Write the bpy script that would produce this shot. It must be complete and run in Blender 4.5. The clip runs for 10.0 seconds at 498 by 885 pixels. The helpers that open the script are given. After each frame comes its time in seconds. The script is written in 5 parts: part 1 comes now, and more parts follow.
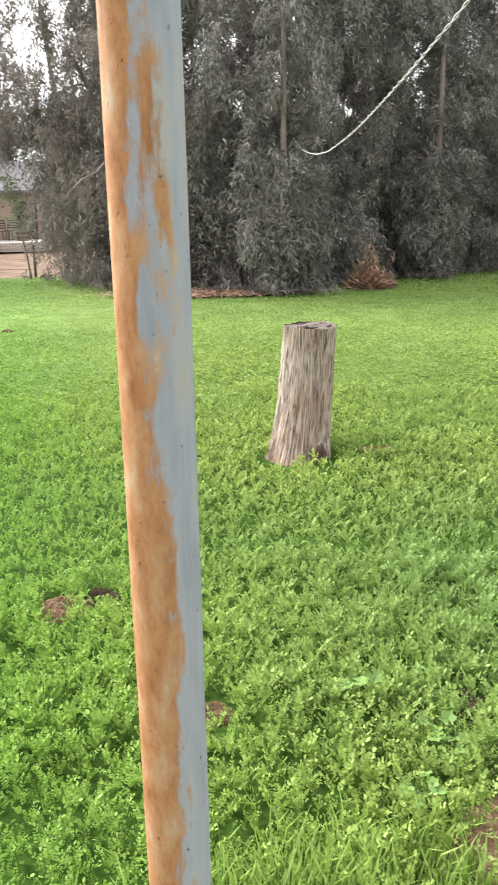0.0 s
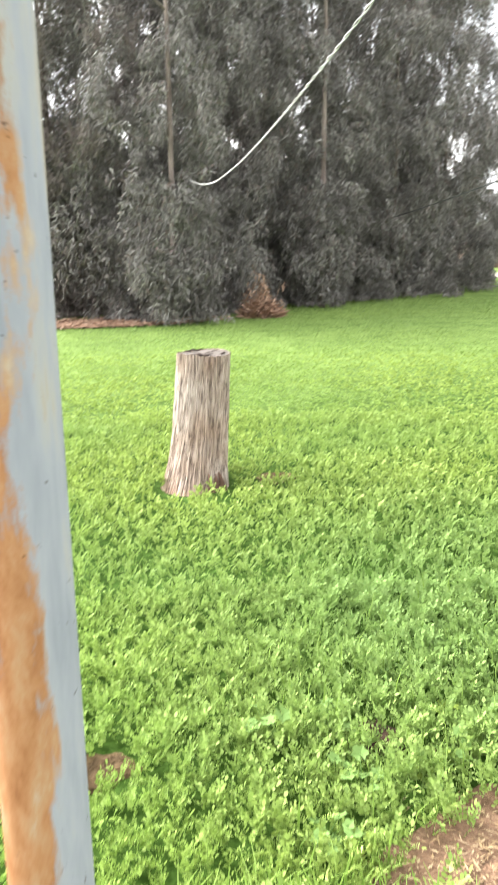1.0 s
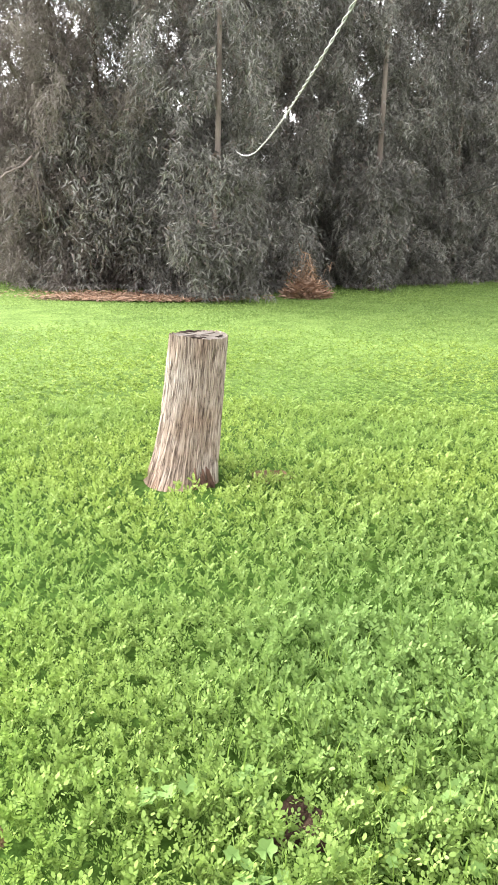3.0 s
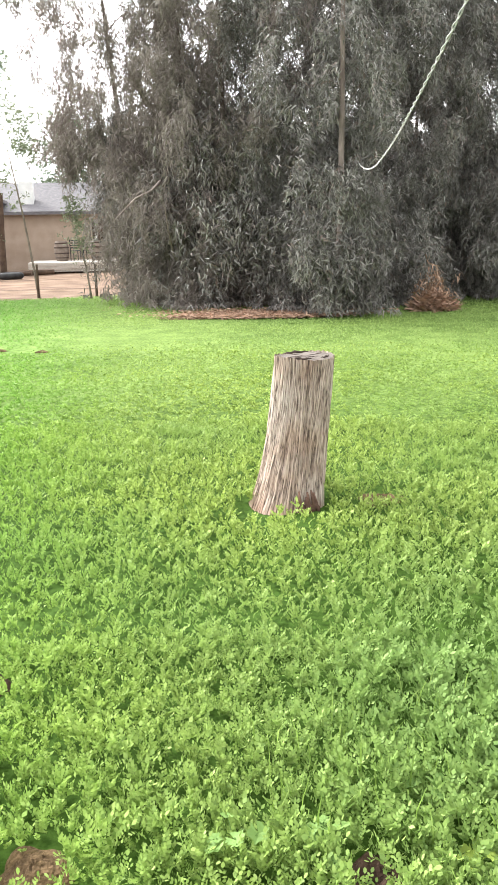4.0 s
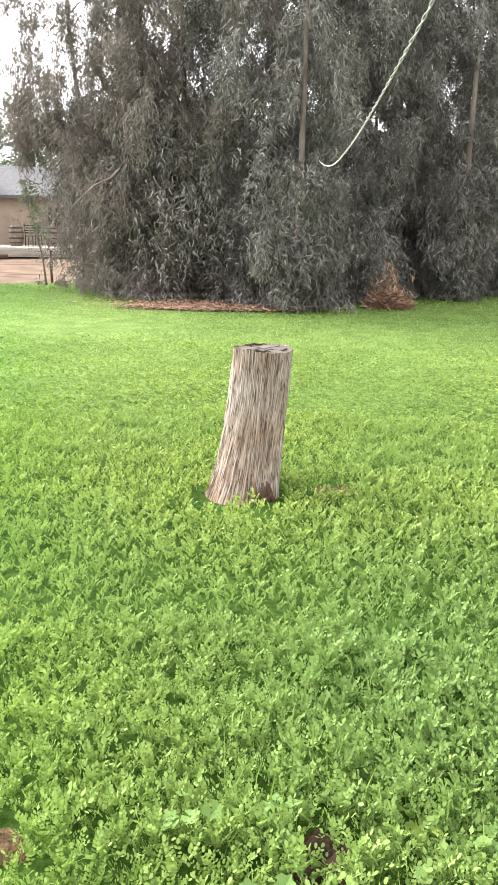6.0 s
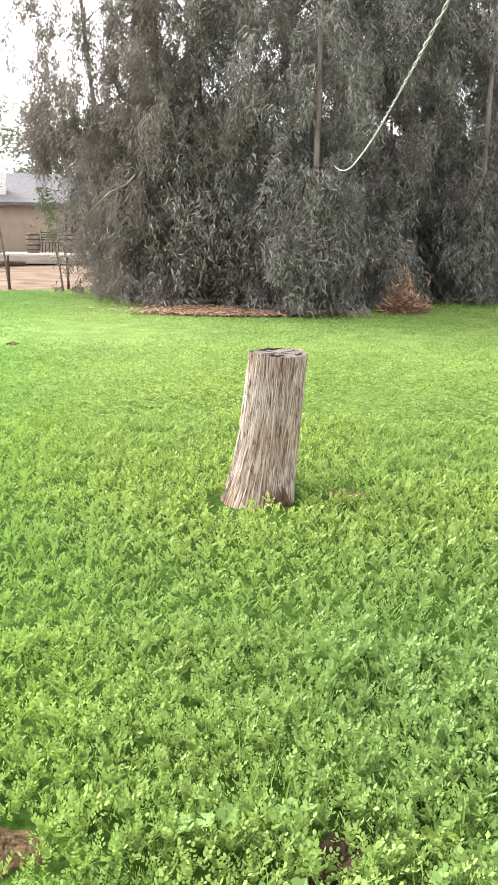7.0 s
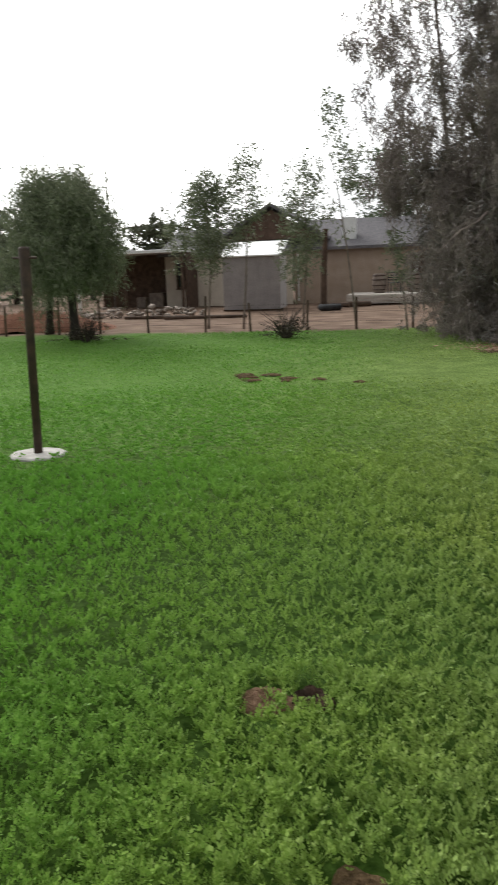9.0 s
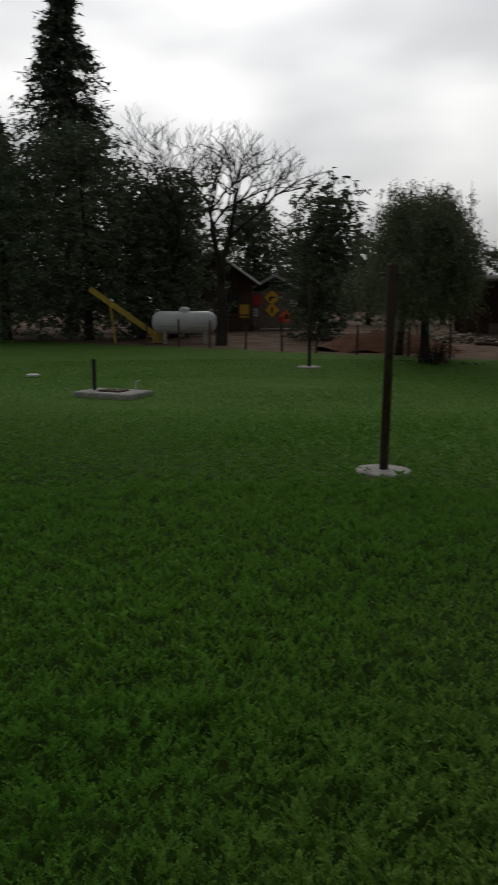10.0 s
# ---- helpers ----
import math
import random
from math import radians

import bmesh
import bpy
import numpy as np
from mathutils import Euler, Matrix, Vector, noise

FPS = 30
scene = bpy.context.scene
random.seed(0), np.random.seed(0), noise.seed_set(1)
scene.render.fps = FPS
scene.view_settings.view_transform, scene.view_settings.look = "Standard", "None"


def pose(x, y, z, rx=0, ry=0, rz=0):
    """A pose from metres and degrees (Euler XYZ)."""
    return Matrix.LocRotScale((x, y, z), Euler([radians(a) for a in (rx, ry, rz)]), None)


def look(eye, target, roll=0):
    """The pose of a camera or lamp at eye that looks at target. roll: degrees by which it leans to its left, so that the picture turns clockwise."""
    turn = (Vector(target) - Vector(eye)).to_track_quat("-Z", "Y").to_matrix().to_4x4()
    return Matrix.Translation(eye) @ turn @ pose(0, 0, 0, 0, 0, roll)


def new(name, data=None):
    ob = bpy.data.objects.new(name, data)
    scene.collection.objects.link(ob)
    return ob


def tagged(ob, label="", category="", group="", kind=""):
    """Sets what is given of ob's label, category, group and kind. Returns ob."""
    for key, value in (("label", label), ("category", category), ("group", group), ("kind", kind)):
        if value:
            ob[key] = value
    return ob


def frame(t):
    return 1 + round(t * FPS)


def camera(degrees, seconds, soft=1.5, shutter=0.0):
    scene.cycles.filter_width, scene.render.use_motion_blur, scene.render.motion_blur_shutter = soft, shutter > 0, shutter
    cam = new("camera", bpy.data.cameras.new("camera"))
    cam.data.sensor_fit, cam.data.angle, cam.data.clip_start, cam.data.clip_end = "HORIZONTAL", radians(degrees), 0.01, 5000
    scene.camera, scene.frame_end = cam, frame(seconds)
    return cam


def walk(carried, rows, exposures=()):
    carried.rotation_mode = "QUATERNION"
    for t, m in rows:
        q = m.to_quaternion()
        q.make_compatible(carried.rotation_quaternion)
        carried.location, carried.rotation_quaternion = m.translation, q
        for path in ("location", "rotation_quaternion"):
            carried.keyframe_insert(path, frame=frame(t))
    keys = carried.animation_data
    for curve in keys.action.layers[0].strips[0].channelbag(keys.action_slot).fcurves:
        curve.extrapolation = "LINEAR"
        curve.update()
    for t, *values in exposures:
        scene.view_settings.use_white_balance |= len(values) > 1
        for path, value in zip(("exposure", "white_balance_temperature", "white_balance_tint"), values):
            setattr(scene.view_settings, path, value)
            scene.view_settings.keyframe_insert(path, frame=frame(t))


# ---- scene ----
cam = camera(34.0, 10.0, shutter=0.2)
PATH = [
    (0, (-0.617, -0.578, 1.61), (-0.115, 1.277, 1.055), -0.9),
    (0.5, (-0.615, -0.584, 1.607), (0.048, 1.21, 1.022), 0.6),
    (1, (-0.58, -0.463, 1.575), (0.169, 1.326, 1.087), -0.7),
    (1.2, (-0.472, -0.322, 1.546), (0.387, 1.448, 1.183), -2.2),
    (1.3, (-0.451, -0.347, 1.558), (0.342, 1.452, 1.19), -2.8),
    (1.5, (-0.436, -0.26, 1.582), (0.272, 1.574, 1.216), -2.1),
    (1.7, (-0.409, -0.236, 1.541), (0.417, 1.527, 1.085), 0.2),
    (2, (-0.386, -0.493, 1.647), (0.511, 1.19, 1.045), 1.0),
    (2.2, (-0.33, -0.231, 1.531), (0.539, 1.481, 0.969), 2.7),
    (3.3, (0.076, -0.105, 1.554), (0.586, 1.753, 1.018), -0.3),
    (3.5, (0.124, -0.09, 1.566), (0.554, 1.793, 1.046), -0.8),
    (4, (0.161, -0.066, 1.574), (0.469, 1.844, 1.066), -1.1),
    (4.5, (0.133, -0.099, 1.573), (0.463, 1.809, 1.072), -0.4),
    (5, (0.123, -0.096, 1.568), (0.526, 1.793, 1.048), 0.6),
    (5.5, (0.12, -0.102, 1.572), (0.548, 1.779, 1.044), 1.3),
    (7, (0.126, -0.12, 1.571), (0.51, 1.775, 1.058), 0.7),
    (7.5, (0.126, -0.112, 1.57), (0.483, 1.782, 1.037), 0.5),
    (8, (0.121, -0.102, 1.567), (0.412, 1.804, 1.036), -0.2),
    (8.5, (0.079, -0.101, 1.584), (0.088, 1.84, 1.101), -1.6),
    (8.7, (0.059, -0.106, 1.591), (-0.105, 1.835, 1.137), -2.1),
    (9, (0.019, -0.102, 1.596), (-0.398, 1.809, 1.18), -2.1),
    (9.2, (0.0, -0.084, 1.586), (-0.566, 1.793, 1.192), -2.0),
    (9.5, (-0.033, -0.104, 1.596), (-0.8, 1.705, 1.224), -1.8),
    (10, (-0.178, 0.0, 1.536), (-1.329, 1.599, 1.192), -0.1),
]
# the picture darkens as the camera turns towards the bright sky
walk(cam, [(t, look(eye, target, roll)) for t, eye, target, roll in PATH],
     exposures=((0, 1.85), (0.5, 2.15), (1.0, 2.38), (1.5, 1.7), (2.0, 1.6), (3.3, 2.36), (4.5, 2.04), (5.5, 2.08), (7.5, 2.14), (8.0, 2.12), (8.2, 1.85), (8.5, 1.33), (8.8, 0.72), (9.2, -0.08), (9.6, -1.15), (10, -1.8)))

# ---------------------------------------------------------------- world and light
SUN_AZ, SUN_EL = 38.0, 32.0          # degrees to the left of +y, and up

world = bpy.data.worlds.new("overcast_sky")
scene.world = world
world.use_nodes = True
wn, wl = world.node_tree.nodes, world.node_tree.links
wn.clear()
w_out = wn.new("ShaderNodeOutputWorld")
w_bg = wn.new("ShaderNodeBackground")
w_sky = wn.new("ShaderNodeTexSky")
w_sky.sky_type = "NISHITA"
w_sky.sun_disc = False
w_sky.sun_elevation = radians(SUN_EL)
w_sky.sun_rotation = radians(-SUN_AZ)
w_sky.dust_density = 3.0
w_co = wn.new("ShaderNodeTexCoord")
w_map = wn.new("ShaderNodeMapping")
w_map.inputs["Scale"].default_value = (1.2, 1.2, 3.0)
w_noise = wn.new("ShaderNodeTexNoise")
w_noise.inputs["Scale"].default_value = 1.7
w_noise.inputs["Detail"].default_value = 3.5
w_noise.inputs["Roughness"].default_value = 0.5
w_ramp = wn.new("ShaderNodeValToRGB")
w_ramp.color_ramp.elements[0].position, w_ramp.color_ramp.elements[0].color = 0.36, (0.50, 0.52, 0.55, 1)
w_ramp.color_ramp.elements[1].position, w_ramp.color_ramp.elements[1].color = 0.62, (1.0, 1.0, 1.0, 1)
w_dim = wn.new("ShaderNodeVectorMath")
w_dim.operation = "SCALE"
w_dim.inputs["Scale"].default_value = 0.1
w_mix = wn.new("ShaderNodeMix")
w_mix.data_type = "RGBA"
w_mix.inputs["Factor"].default_value = 0.9
wl.new(w_co.outputs["Generated"], w_map.inputs["Vector"])
wl.new(w_map.outputs["Vector"], w_noise.inputs["Vector"])
wl.new(w_noise.outputs["Fac"], w_ramp.inputs["Fac"])
wl.new(w_sky.outputs["Color"], w_dim.inputs[0])
wl.new(w_dim.outputs["Vector"], w_mix.inputs["A"])
# thin cloud is brighter towards the veiled sun
w_dot = wn.new("ShaderNodeVectorMath")
w_dot.operation = "DOT_PRODUCT"
w_dot.inputs[1].default_value = (-math.sin(radians(SUN_AZ)) * math.cos(radians(SUN_EL)), math.cos(radians(SUN_AZ)) * math.cos(radians(SUN_EL)), math.sin(radians(SUN_EL)))
w_pos = wn.new("ShaderNodeMath")
w_pos.operation = "MAXIMUM"
w_pos.inputs[1].default_value = 0.0
w_pow = wn.new("ShaderNodeMath")
w_pow.operation = "POWER"
w_pow.inputs[1].default_value = 6.0
w_gain = wn.new("ShaderNodeMath")
w_gain.operation = "MULTIPLY_ADD"
w_gain.inputs[1].default_value, w_gain.inputs[2].default_value = 5.0, 0.75
w_lit = wn.new("ShaderNodeVectorMath")
w_lit.operation = "SCALE"
wl.new(w_co.outputs["Generated"], w_dot.inputs[0])
wl.new(w_dot.outputs["Value"], w_pos.inputs[0])
wl.new(w_pos.outputs[0], w_pow.inputs[0])
wl.new(w_pow.outputs[0], w_gain.inputs[0])
wl.new(w_ramp.outputs["Color"], w_lit.inputs[0])
wl.new(w_gain.outputs[0], w_lit.inputs["Scale"])
wl.new(w_lit.outputs["Vector"], w_mix.inputs["B"])
wl.new(w_mix.outputs["Result"], w_bg.inputs["Color"])
w_bg.inputs["Strength"].default_value = 1.0
wl.new(w_bg.outputs["Background"], w_out.inputs["Surface"])

sun = new("sun", bpy.data.lights.new("sun", "SUN"))
sun.data.energy, sun.data.angle, sun.data.color = 1.2, radians(14), (1.0, 0.96, 0.9)
sun_way = Vector((-math.sin(radians(SUN_AZ)) * math.cos(radians(SUN_EL)), math.cos(radians(SUN_AZ)) * math.cos(radians(SUN_EL)), math.sin(radians(SUN_EL))))
sun.matrix_world = look(sun_way * 60, (0, 0, 0))

# ---------------------------------------------------------------- materials


def lin(c):
    return (*c, 1.0)


def surface(name, dark, light, scale=8.0, rough=0.8, bump=0.3, fine=60.0, metal=0.0, third=None, spread=(0.3, 0.7), stretch=(1, 1, 1), depth=0.01):
    """A grainy surface: two scales of noise for colour, a fine one for relief."""
    m = bpy.data.materials.new(name)
    m.use_nodes = True
    n, l = m.node_tree.nodes, m.node_tree.links
    p = n["Principled BSDF"]
    p.inputs["Roughness"].default_value, p.inputs["Metallic"].default_value = rough, metal
    if rough > 0.8:
        p.inputs["Specular IOR Level"].default_value = 0.15
    co = n.new("ShaderNodeTexCoord")
    mp = n.new("ShaderNodeMapping")
    mp.inputs["Scale"].default_value = stretch
    l.new(co.outputs["Object"], mp.inputs["Vector"])
    a = n.new("ShaderNodeTexNoise")
    a.inputs["Scale"].default_value, a.inputs["Detail"].default_value = scale, 6
    b = n.new("ShaderNodeTexNoise")
    b.inputs["Scale"].default_value, b.inputs["Detail"].default_value = fine, 4
    for q in (a, b):
        l.new(mp.outputs["Vector"], q.inputs["Vector"])
    r = n.new("ShaderNodeValToRGB")
    r.color_ramp.elements[0].position, r.color_ramp.elements[0].color = spread[0], lin(dark)
    r.color_ramp.elements[1].position, r.color_ramp.elements[1].color = spread[1], lin(light)
    if third:
        e = r.color_ramp.elements.new(0.5 * (spread[0] + spread[1]))
        e.color = lin(third)
    l.new(a.outputs["Fac"], r.inputs["Fac"])
    grain = n.new("ShaderNodeMix")
    grain.data_type, grain.blend_type = "RGBA", "OVERLAY"
    grain.inputs["Factor"].default_value = 0.45
    l.new(r.outputs["Color"], grain.inputs["A"])
    l.new(b.outputs["Fac"], grain.inputs["B"])
    l.new(grain.outputs["Result"], p.inputs["Base Color"])
    if bump:
        k = n.new("ShaderNodeBump")
        k.inputs["Strength"].default_value, k.inputs["Distance"].default_value = bump, depth
        l.new(b.outputs["Fac"], k.inputs["Height"])
        l.new(k.outputs["Normal"], p.inputs["Normal"])
    return m


def leafy(name, colours, patch=None, patch_scale=0.35, through_light=0.35, rough=0.6, patch_amount=0.6, gloss=0.12, west=None, east=None):
    """Leaves: colour varies leaf by leaf and, slowly, over the ground; light passes through."""
    m = bpy.data.materials.new(name)
    m.use_nodes = True
    n, l = m.node_tree.nodes, m.node_tree.links
    p = n["Principled BSDF"]
    out = n["Material Output"]
    g = n.new("ShaderNodeNewGeometry")
    r = n.new("ShaderNodeValToRGB")
    els = r.color_ramp.elements
    while len(els) < len(colours):
        els.new(0.5)
    for i, c in enumerate(colours):
        els[i].position, els[i].color = i / max(1, len(colours) - 1), lin(c)
    l.new(g.outputs["Random Per Island"], r.inputs["Fac"])
    col = r.outputs["Color"]
    if patch:
        co = n.new("ShaderNodeTexCoord")
        a = n.new("ShaderNodeTexNoise")
        a.inputs["Scale"].default_value, a.inputs["Detail"].default_value = patch_scale, 3
        l.new(co.outputs["Object"], a.inputs["Vector"])
        rr = n.new("ShaderNodeValToRGB")
        rr.color_ramp.elements[0].position, rr.color_ramp.elements[0].color = 0.40, (0, 0, 0, 1)
        rr.color_ramp.elements[1].position, rr.color_ramp.elements[1].color = 0.62, (patch_amount,) * 3 + (1,)
        l.new(a.outputs["Fac"], rr.inputs["Fac"])
        mx = n.new("ShaderNodeMix")
        mx.data_type = "RGBA"
        l.new(rr.outputs["Color"], mx.inputs["Factor"])
        l.new(col, mx.inputs["A"])
        mx.inputs["B"].default_value = lin(patch)
        col = mx.outputs["Result"]
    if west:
        # colour shifts to a deeper, more saturated green towards the west side of the field
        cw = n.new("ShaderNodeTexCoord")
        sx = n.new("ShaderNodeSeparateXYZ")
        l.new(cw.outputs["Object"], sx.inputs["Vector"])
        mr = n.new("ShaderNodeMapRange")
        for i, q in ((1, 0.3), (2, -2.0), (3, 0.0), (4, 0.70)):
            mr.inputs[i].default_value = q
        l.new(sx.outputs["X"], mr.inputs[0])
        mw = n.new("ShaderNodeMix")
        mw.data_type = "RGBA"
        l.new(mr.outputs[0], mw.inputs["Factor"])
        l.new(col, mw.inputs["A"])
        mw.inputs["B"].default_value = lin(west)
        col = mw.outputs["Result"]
    if east:
        # a bluer, lusher sort grows beside the bare path
        ce = n.new("ShaderNodeTexCoord")
        d0 = n.new("ShaderNodeVectorMath")
        d0.operation = "DISTANCE"
        d0.inputs[1].default_value = (2.1, 2.2, 0.0)
        l.new(ce.outputs["Object"], d0.inputs[0])
        me = n.new("ShaderNodeMapRange")
        for i, q in ((1, 2.1), (2, 0.9), (3, 0.0), (4, 0.6)):
            me.inputs[i].default_value = q
        l.new(d0.outputs["Value"], me.inputs[0])
        mz = n.new("ShaderNodeMix")
        mz.data_type = "RGBA"
        l.new(me.outputs[0], mz.inputs["Factor"])
        l.new(col, mz.inputs["A"])
        mz.inputs["B"].default_value = lin(east)
        col = mz.outputs["Result"]
    l.new(col, p.inputs["Base Color"])
    p.inputs["Roughness"].default_value = rough
    p.inputs["Specular IOR Level"].default_value = gloss
    t = n.new("ShaderNodeBsdfTranslucent")
    l.new(col, t.inputs["Color"])
    ms = n.new("ShaderNodeMixShader")
    ms.inputs["Fac"].default_value = through_light
    l.new(p.outputs["BSDF"], ms.inputs[1])
    l.new(t.outputs["BSDF"], ms.inputs[2])
    l.new(ms.outputs["Shader"], out.inputs["Surface"])
    return m


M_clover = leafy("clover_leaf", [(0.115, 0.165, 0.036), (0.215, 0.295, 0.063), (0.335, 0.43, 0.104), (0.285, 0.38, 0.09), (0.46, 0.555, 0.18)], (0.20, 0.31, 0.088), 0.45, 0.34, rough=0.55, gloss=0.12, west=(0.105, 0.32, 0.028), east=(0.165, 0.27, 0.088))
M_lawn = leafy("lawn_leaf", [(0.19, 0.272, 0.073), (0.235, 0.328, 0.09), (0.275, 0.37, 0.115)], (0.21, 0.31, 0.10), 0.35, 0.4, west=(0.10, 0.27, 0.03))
M_blade = leafy("grass_blade", [(0.14, 0.22, 0.042), (0.21, 0.32, 0.062), (0.31, 0.42, 0.12)], None, 0.35, 0.4)
M_mallow = leafy("mallow_leaf", [(0.10, 0.175, 0.048), (0.135, 0.225, 0.06), (0.18, 0.285, 0.082)], None)
M_yellow_leaf = leafy("yellowing_leaf", [(0.27, 0.38, 0.07), (0.33, 0.42, 0.09)], None)
M_straw = leafy("straw", [(0.24, 0.155, 0.085), (0.34, 0.24, 0.13), (0.44, 0.34, 0.21), (0.17, 0.10, 0.06)], None, through_light=0.15)
M_euc = leafy("eucalyptus_leaf", [(0.095, 0.092, 0.080), (0.155, 0.147, 0.131), (0.225, 0.212, 0.190), (0.305, 0.29, 0.264), (0.385, 0.366, 0.335), (0.215, 0.15, 0.128)], (0.080, 0.071, 0.064), 1.3, 0.14, 0.42, 0.70, 0.25)
M_willow = leafy("willow_leaf", [(0.165, 0.138, 0.122), (0.225, 0.192, 0.170), (0.30, 0.262, 0.235), (0.20, 0.178, 0.148)], (0.15, 0.118, 0.106), 0.9, 0.2)
M_pepper = leafy("pepper_leaf", [(0.125, 0.145, 0.088), (0.18, 0.205, 0.125), (0.245, 0.268, 0.17)], None, through_light=0.2)
M_conifer = leafy("conifer_needles", [(0.085, 0.108, 0.08), (0.12, 0.15, 0.105), (0.16, 0.185, 0.13)], None, through_light=0.05)
M_evergreen = leafy("evergreen_leaf", [(0.098, 0.13, 0.084), (0.145, 0.185, 0.112), (0.19, 0.225, 0.142)], None, through_light=0.1)
M_farleaf = leafy("far_leaf", [(0.072, 0.09, 0.054), (0.108, 0.12, 0.072), (0.144, 0.144, 0.096)], None, through_light=0.15)
M_dead = leafy("dead_leaf", [(0.24, 0.145, 0.095), (0.37, 0.225, 0.15), (0.48, 0.33, 0.235), (0.19, 0.12, 0.085)], None, through_light=0.1)
M_bark = surface("bark", (0.07, 0.053, 0.043), (0.18, 0.145, 0.122), 6, 0.9, 0.6, 40, stretch=(1, 1, 0.25))
M_pale_bark = surface("pale_bark", (0.12, 0.092, 0.08), (0.30, 0.245, 0.215), 5, 0.85, 0.5, 30, stretch=(1, 1, 0.2))
M_dark_bark = surface("dark_bark", (0.03, 0.025, 0.022), (0.075, 0.062, 0.052), 6, 0.9, 0.5, 30, stretch=(1, 1, 0.3))
M_soil = surface("soil", (0.055, 0.035, 0.018), (0.15, 0.098, 0.05), 14, 0.95, 0.9, 90, depth=0.02)
M_path = surface("trodden_soil", (0.12, 0.070, 0.042), (0.245, 0.152, 0.096), 14, 0.95, 0.9, 90, depth=0.02)
# soil darkened in colour for the shade inside the shallow burrow mouths
M_hole = surface("hole_shade_soil", (0.022, 0.014, 0.009), (0.06, 0.036, 0.024), 14, 0.98, 0.8, 90)
M_red_soil = surface("red_soil", (0.16, 0.075, 0.045), (0.26, 0.13, 0.085), 3, 0.95, 0.8, 30, depth=0.04)
M_concrete = surface("concrete", (0.34, 0.32, 0.29), (0.52, 0.50, 0.46), 9, 0.9, 0.5, 70)
M_brown_pipe = surface("brown_rusty_steel", (0.035, 0.022, 0.017), (0.085, 0.048, 0.034), 12, 0.7, 0.4, 120)
M_tank = surface("white_tank_paint", (0.62, 0.63, 0.64), (0.74, 0.75, 0.76), 3, 0.4, 0.05, 60)
M_yellow = surface("yellow_paint", (0.42, 0.28, 0.03), (0.62, 0.43, 0.06), 4, 0.5, 0.1, 60)
M_red = surface("red_paint", (0.50, 0.03, 0.03), (0.62, 0.06, 0.05), 4, 0.5, 0.05, 60)
M_orange = surface("orange_paint", (0.75, 0.13, 0.03), (0.85, 0.20, 0.05), 4, 0.5, 0.05, 60)
M_sign_yellow = surface("sign_yellow_paint", (0.75, 0.42, 0.02), (0.82, 0.50, 0.04), 4, 0.5, 0.05, 60)
M_black = surface("black_paint", (0.012, 0.012, 0.012), (0.03, 0.03, 0.03), 5, 0.6, 0.1, 60)
M_white = surface("white_paint", (0.66, 0.66, 0.64), (0.80, 0.80, 0.78), 3, 0.55, 0.1, 60)
M_tan = surface("tan_stucco", (0.33, 0.25, 0.19), (0.42, 0.33, 0.26), 2, 0.9, 0.4, 40)
M_beige = surface("beige_stucco", (0.48, 0.42, 0.34), (0.60, 0.53, 0.44), 2, 0.9, 0.4, 40)
M_shingle = surface("grey_shingle", (0.10, 0.095, 0.10), (0.19, 0.18, 0.185), 7, 0.9, 0.5, 40, stretch=(1, 3, 3))
M_shed = surface("mauve_metal", (0.26, 0.235, 0.23), (0.34, 0.31, 0.30), 2.5, 0.55, 0.1, 40, 0.2)
# paler copy of the shed metal: on the shed's sides it stands for light
M_shed_light = surface("pale_metal", (0.45, 0.43, 0.42), (0.56, 0.54, 0.52), 2.5, 0.55, 0.1, 40, 0.1)
M_deck = surface("pale_boards", (0.40, 0.36, 0.31), (0.58, 0.53, 0.47), 4, 0.85, 0.3, 50, stretch=(0.3, 2, 2))
M_dark_wood = surface("dark_wood", (0.06, 0.04, 0.03), (0.13, 0.09, 0.065), 5, 0.85, 0.4, 50)
M_grey_wood = surface("weathered_wood", (0.15, 0.12, 0.10), (0.28, 0.23, 0.19), 5, 0.9, 0.5, 50)
M_brown_wall = surface("brown_siding", (0.10, 0.065, 0.05), (0.17, 0.115, 0.085), 3, 0.85, 0.3, 40)
M_rubble = surface("rubble_stone", (0.16, 0.125, 0.10), (0.38, 0.33, 0.28), 2, 0.95, 0.5, 20)
M_asphalt = surface("road_dust", (0.28, 0.25, 0.22), (0.40, 0.36, 0.32), 0.6, 0.95, 0.3, 20)
M_rubber = surface("rubber", (0.015, 0.015, 0.015), (0.04, 0.04, 0.04), 8, 0.8, 0.3, 60)
M_wire = surface("fence_wire", (0.10, 0.09, 0.08), (0.2, 0.18, 0.16), 20, 0.6, 0.0, 60, 0.6)
M_rope = surface("white_rope", (0.36, 0.35, 0.34), (0.62, 0.61, 0.59), 30, 0.7, 0.4, 200)
M_hose = surface("dark_cable", (0.015, 0.015, 0.016), (0.04, 0.04, 0.04), 20, 0.6, 0.2, 90)


def glass_material():
    m = bpy.data.materials.new("window_glass")
    m.use_nodes = True
    p = m.node_tree.nodes["Principled BSDF"]
    p.inputs["Base Color"].default_value = (0.02, 0.025, 0.03, 1)
    p.inputs["Roughness"].default_value = 0.08
    return m


M_glass = glass_material()


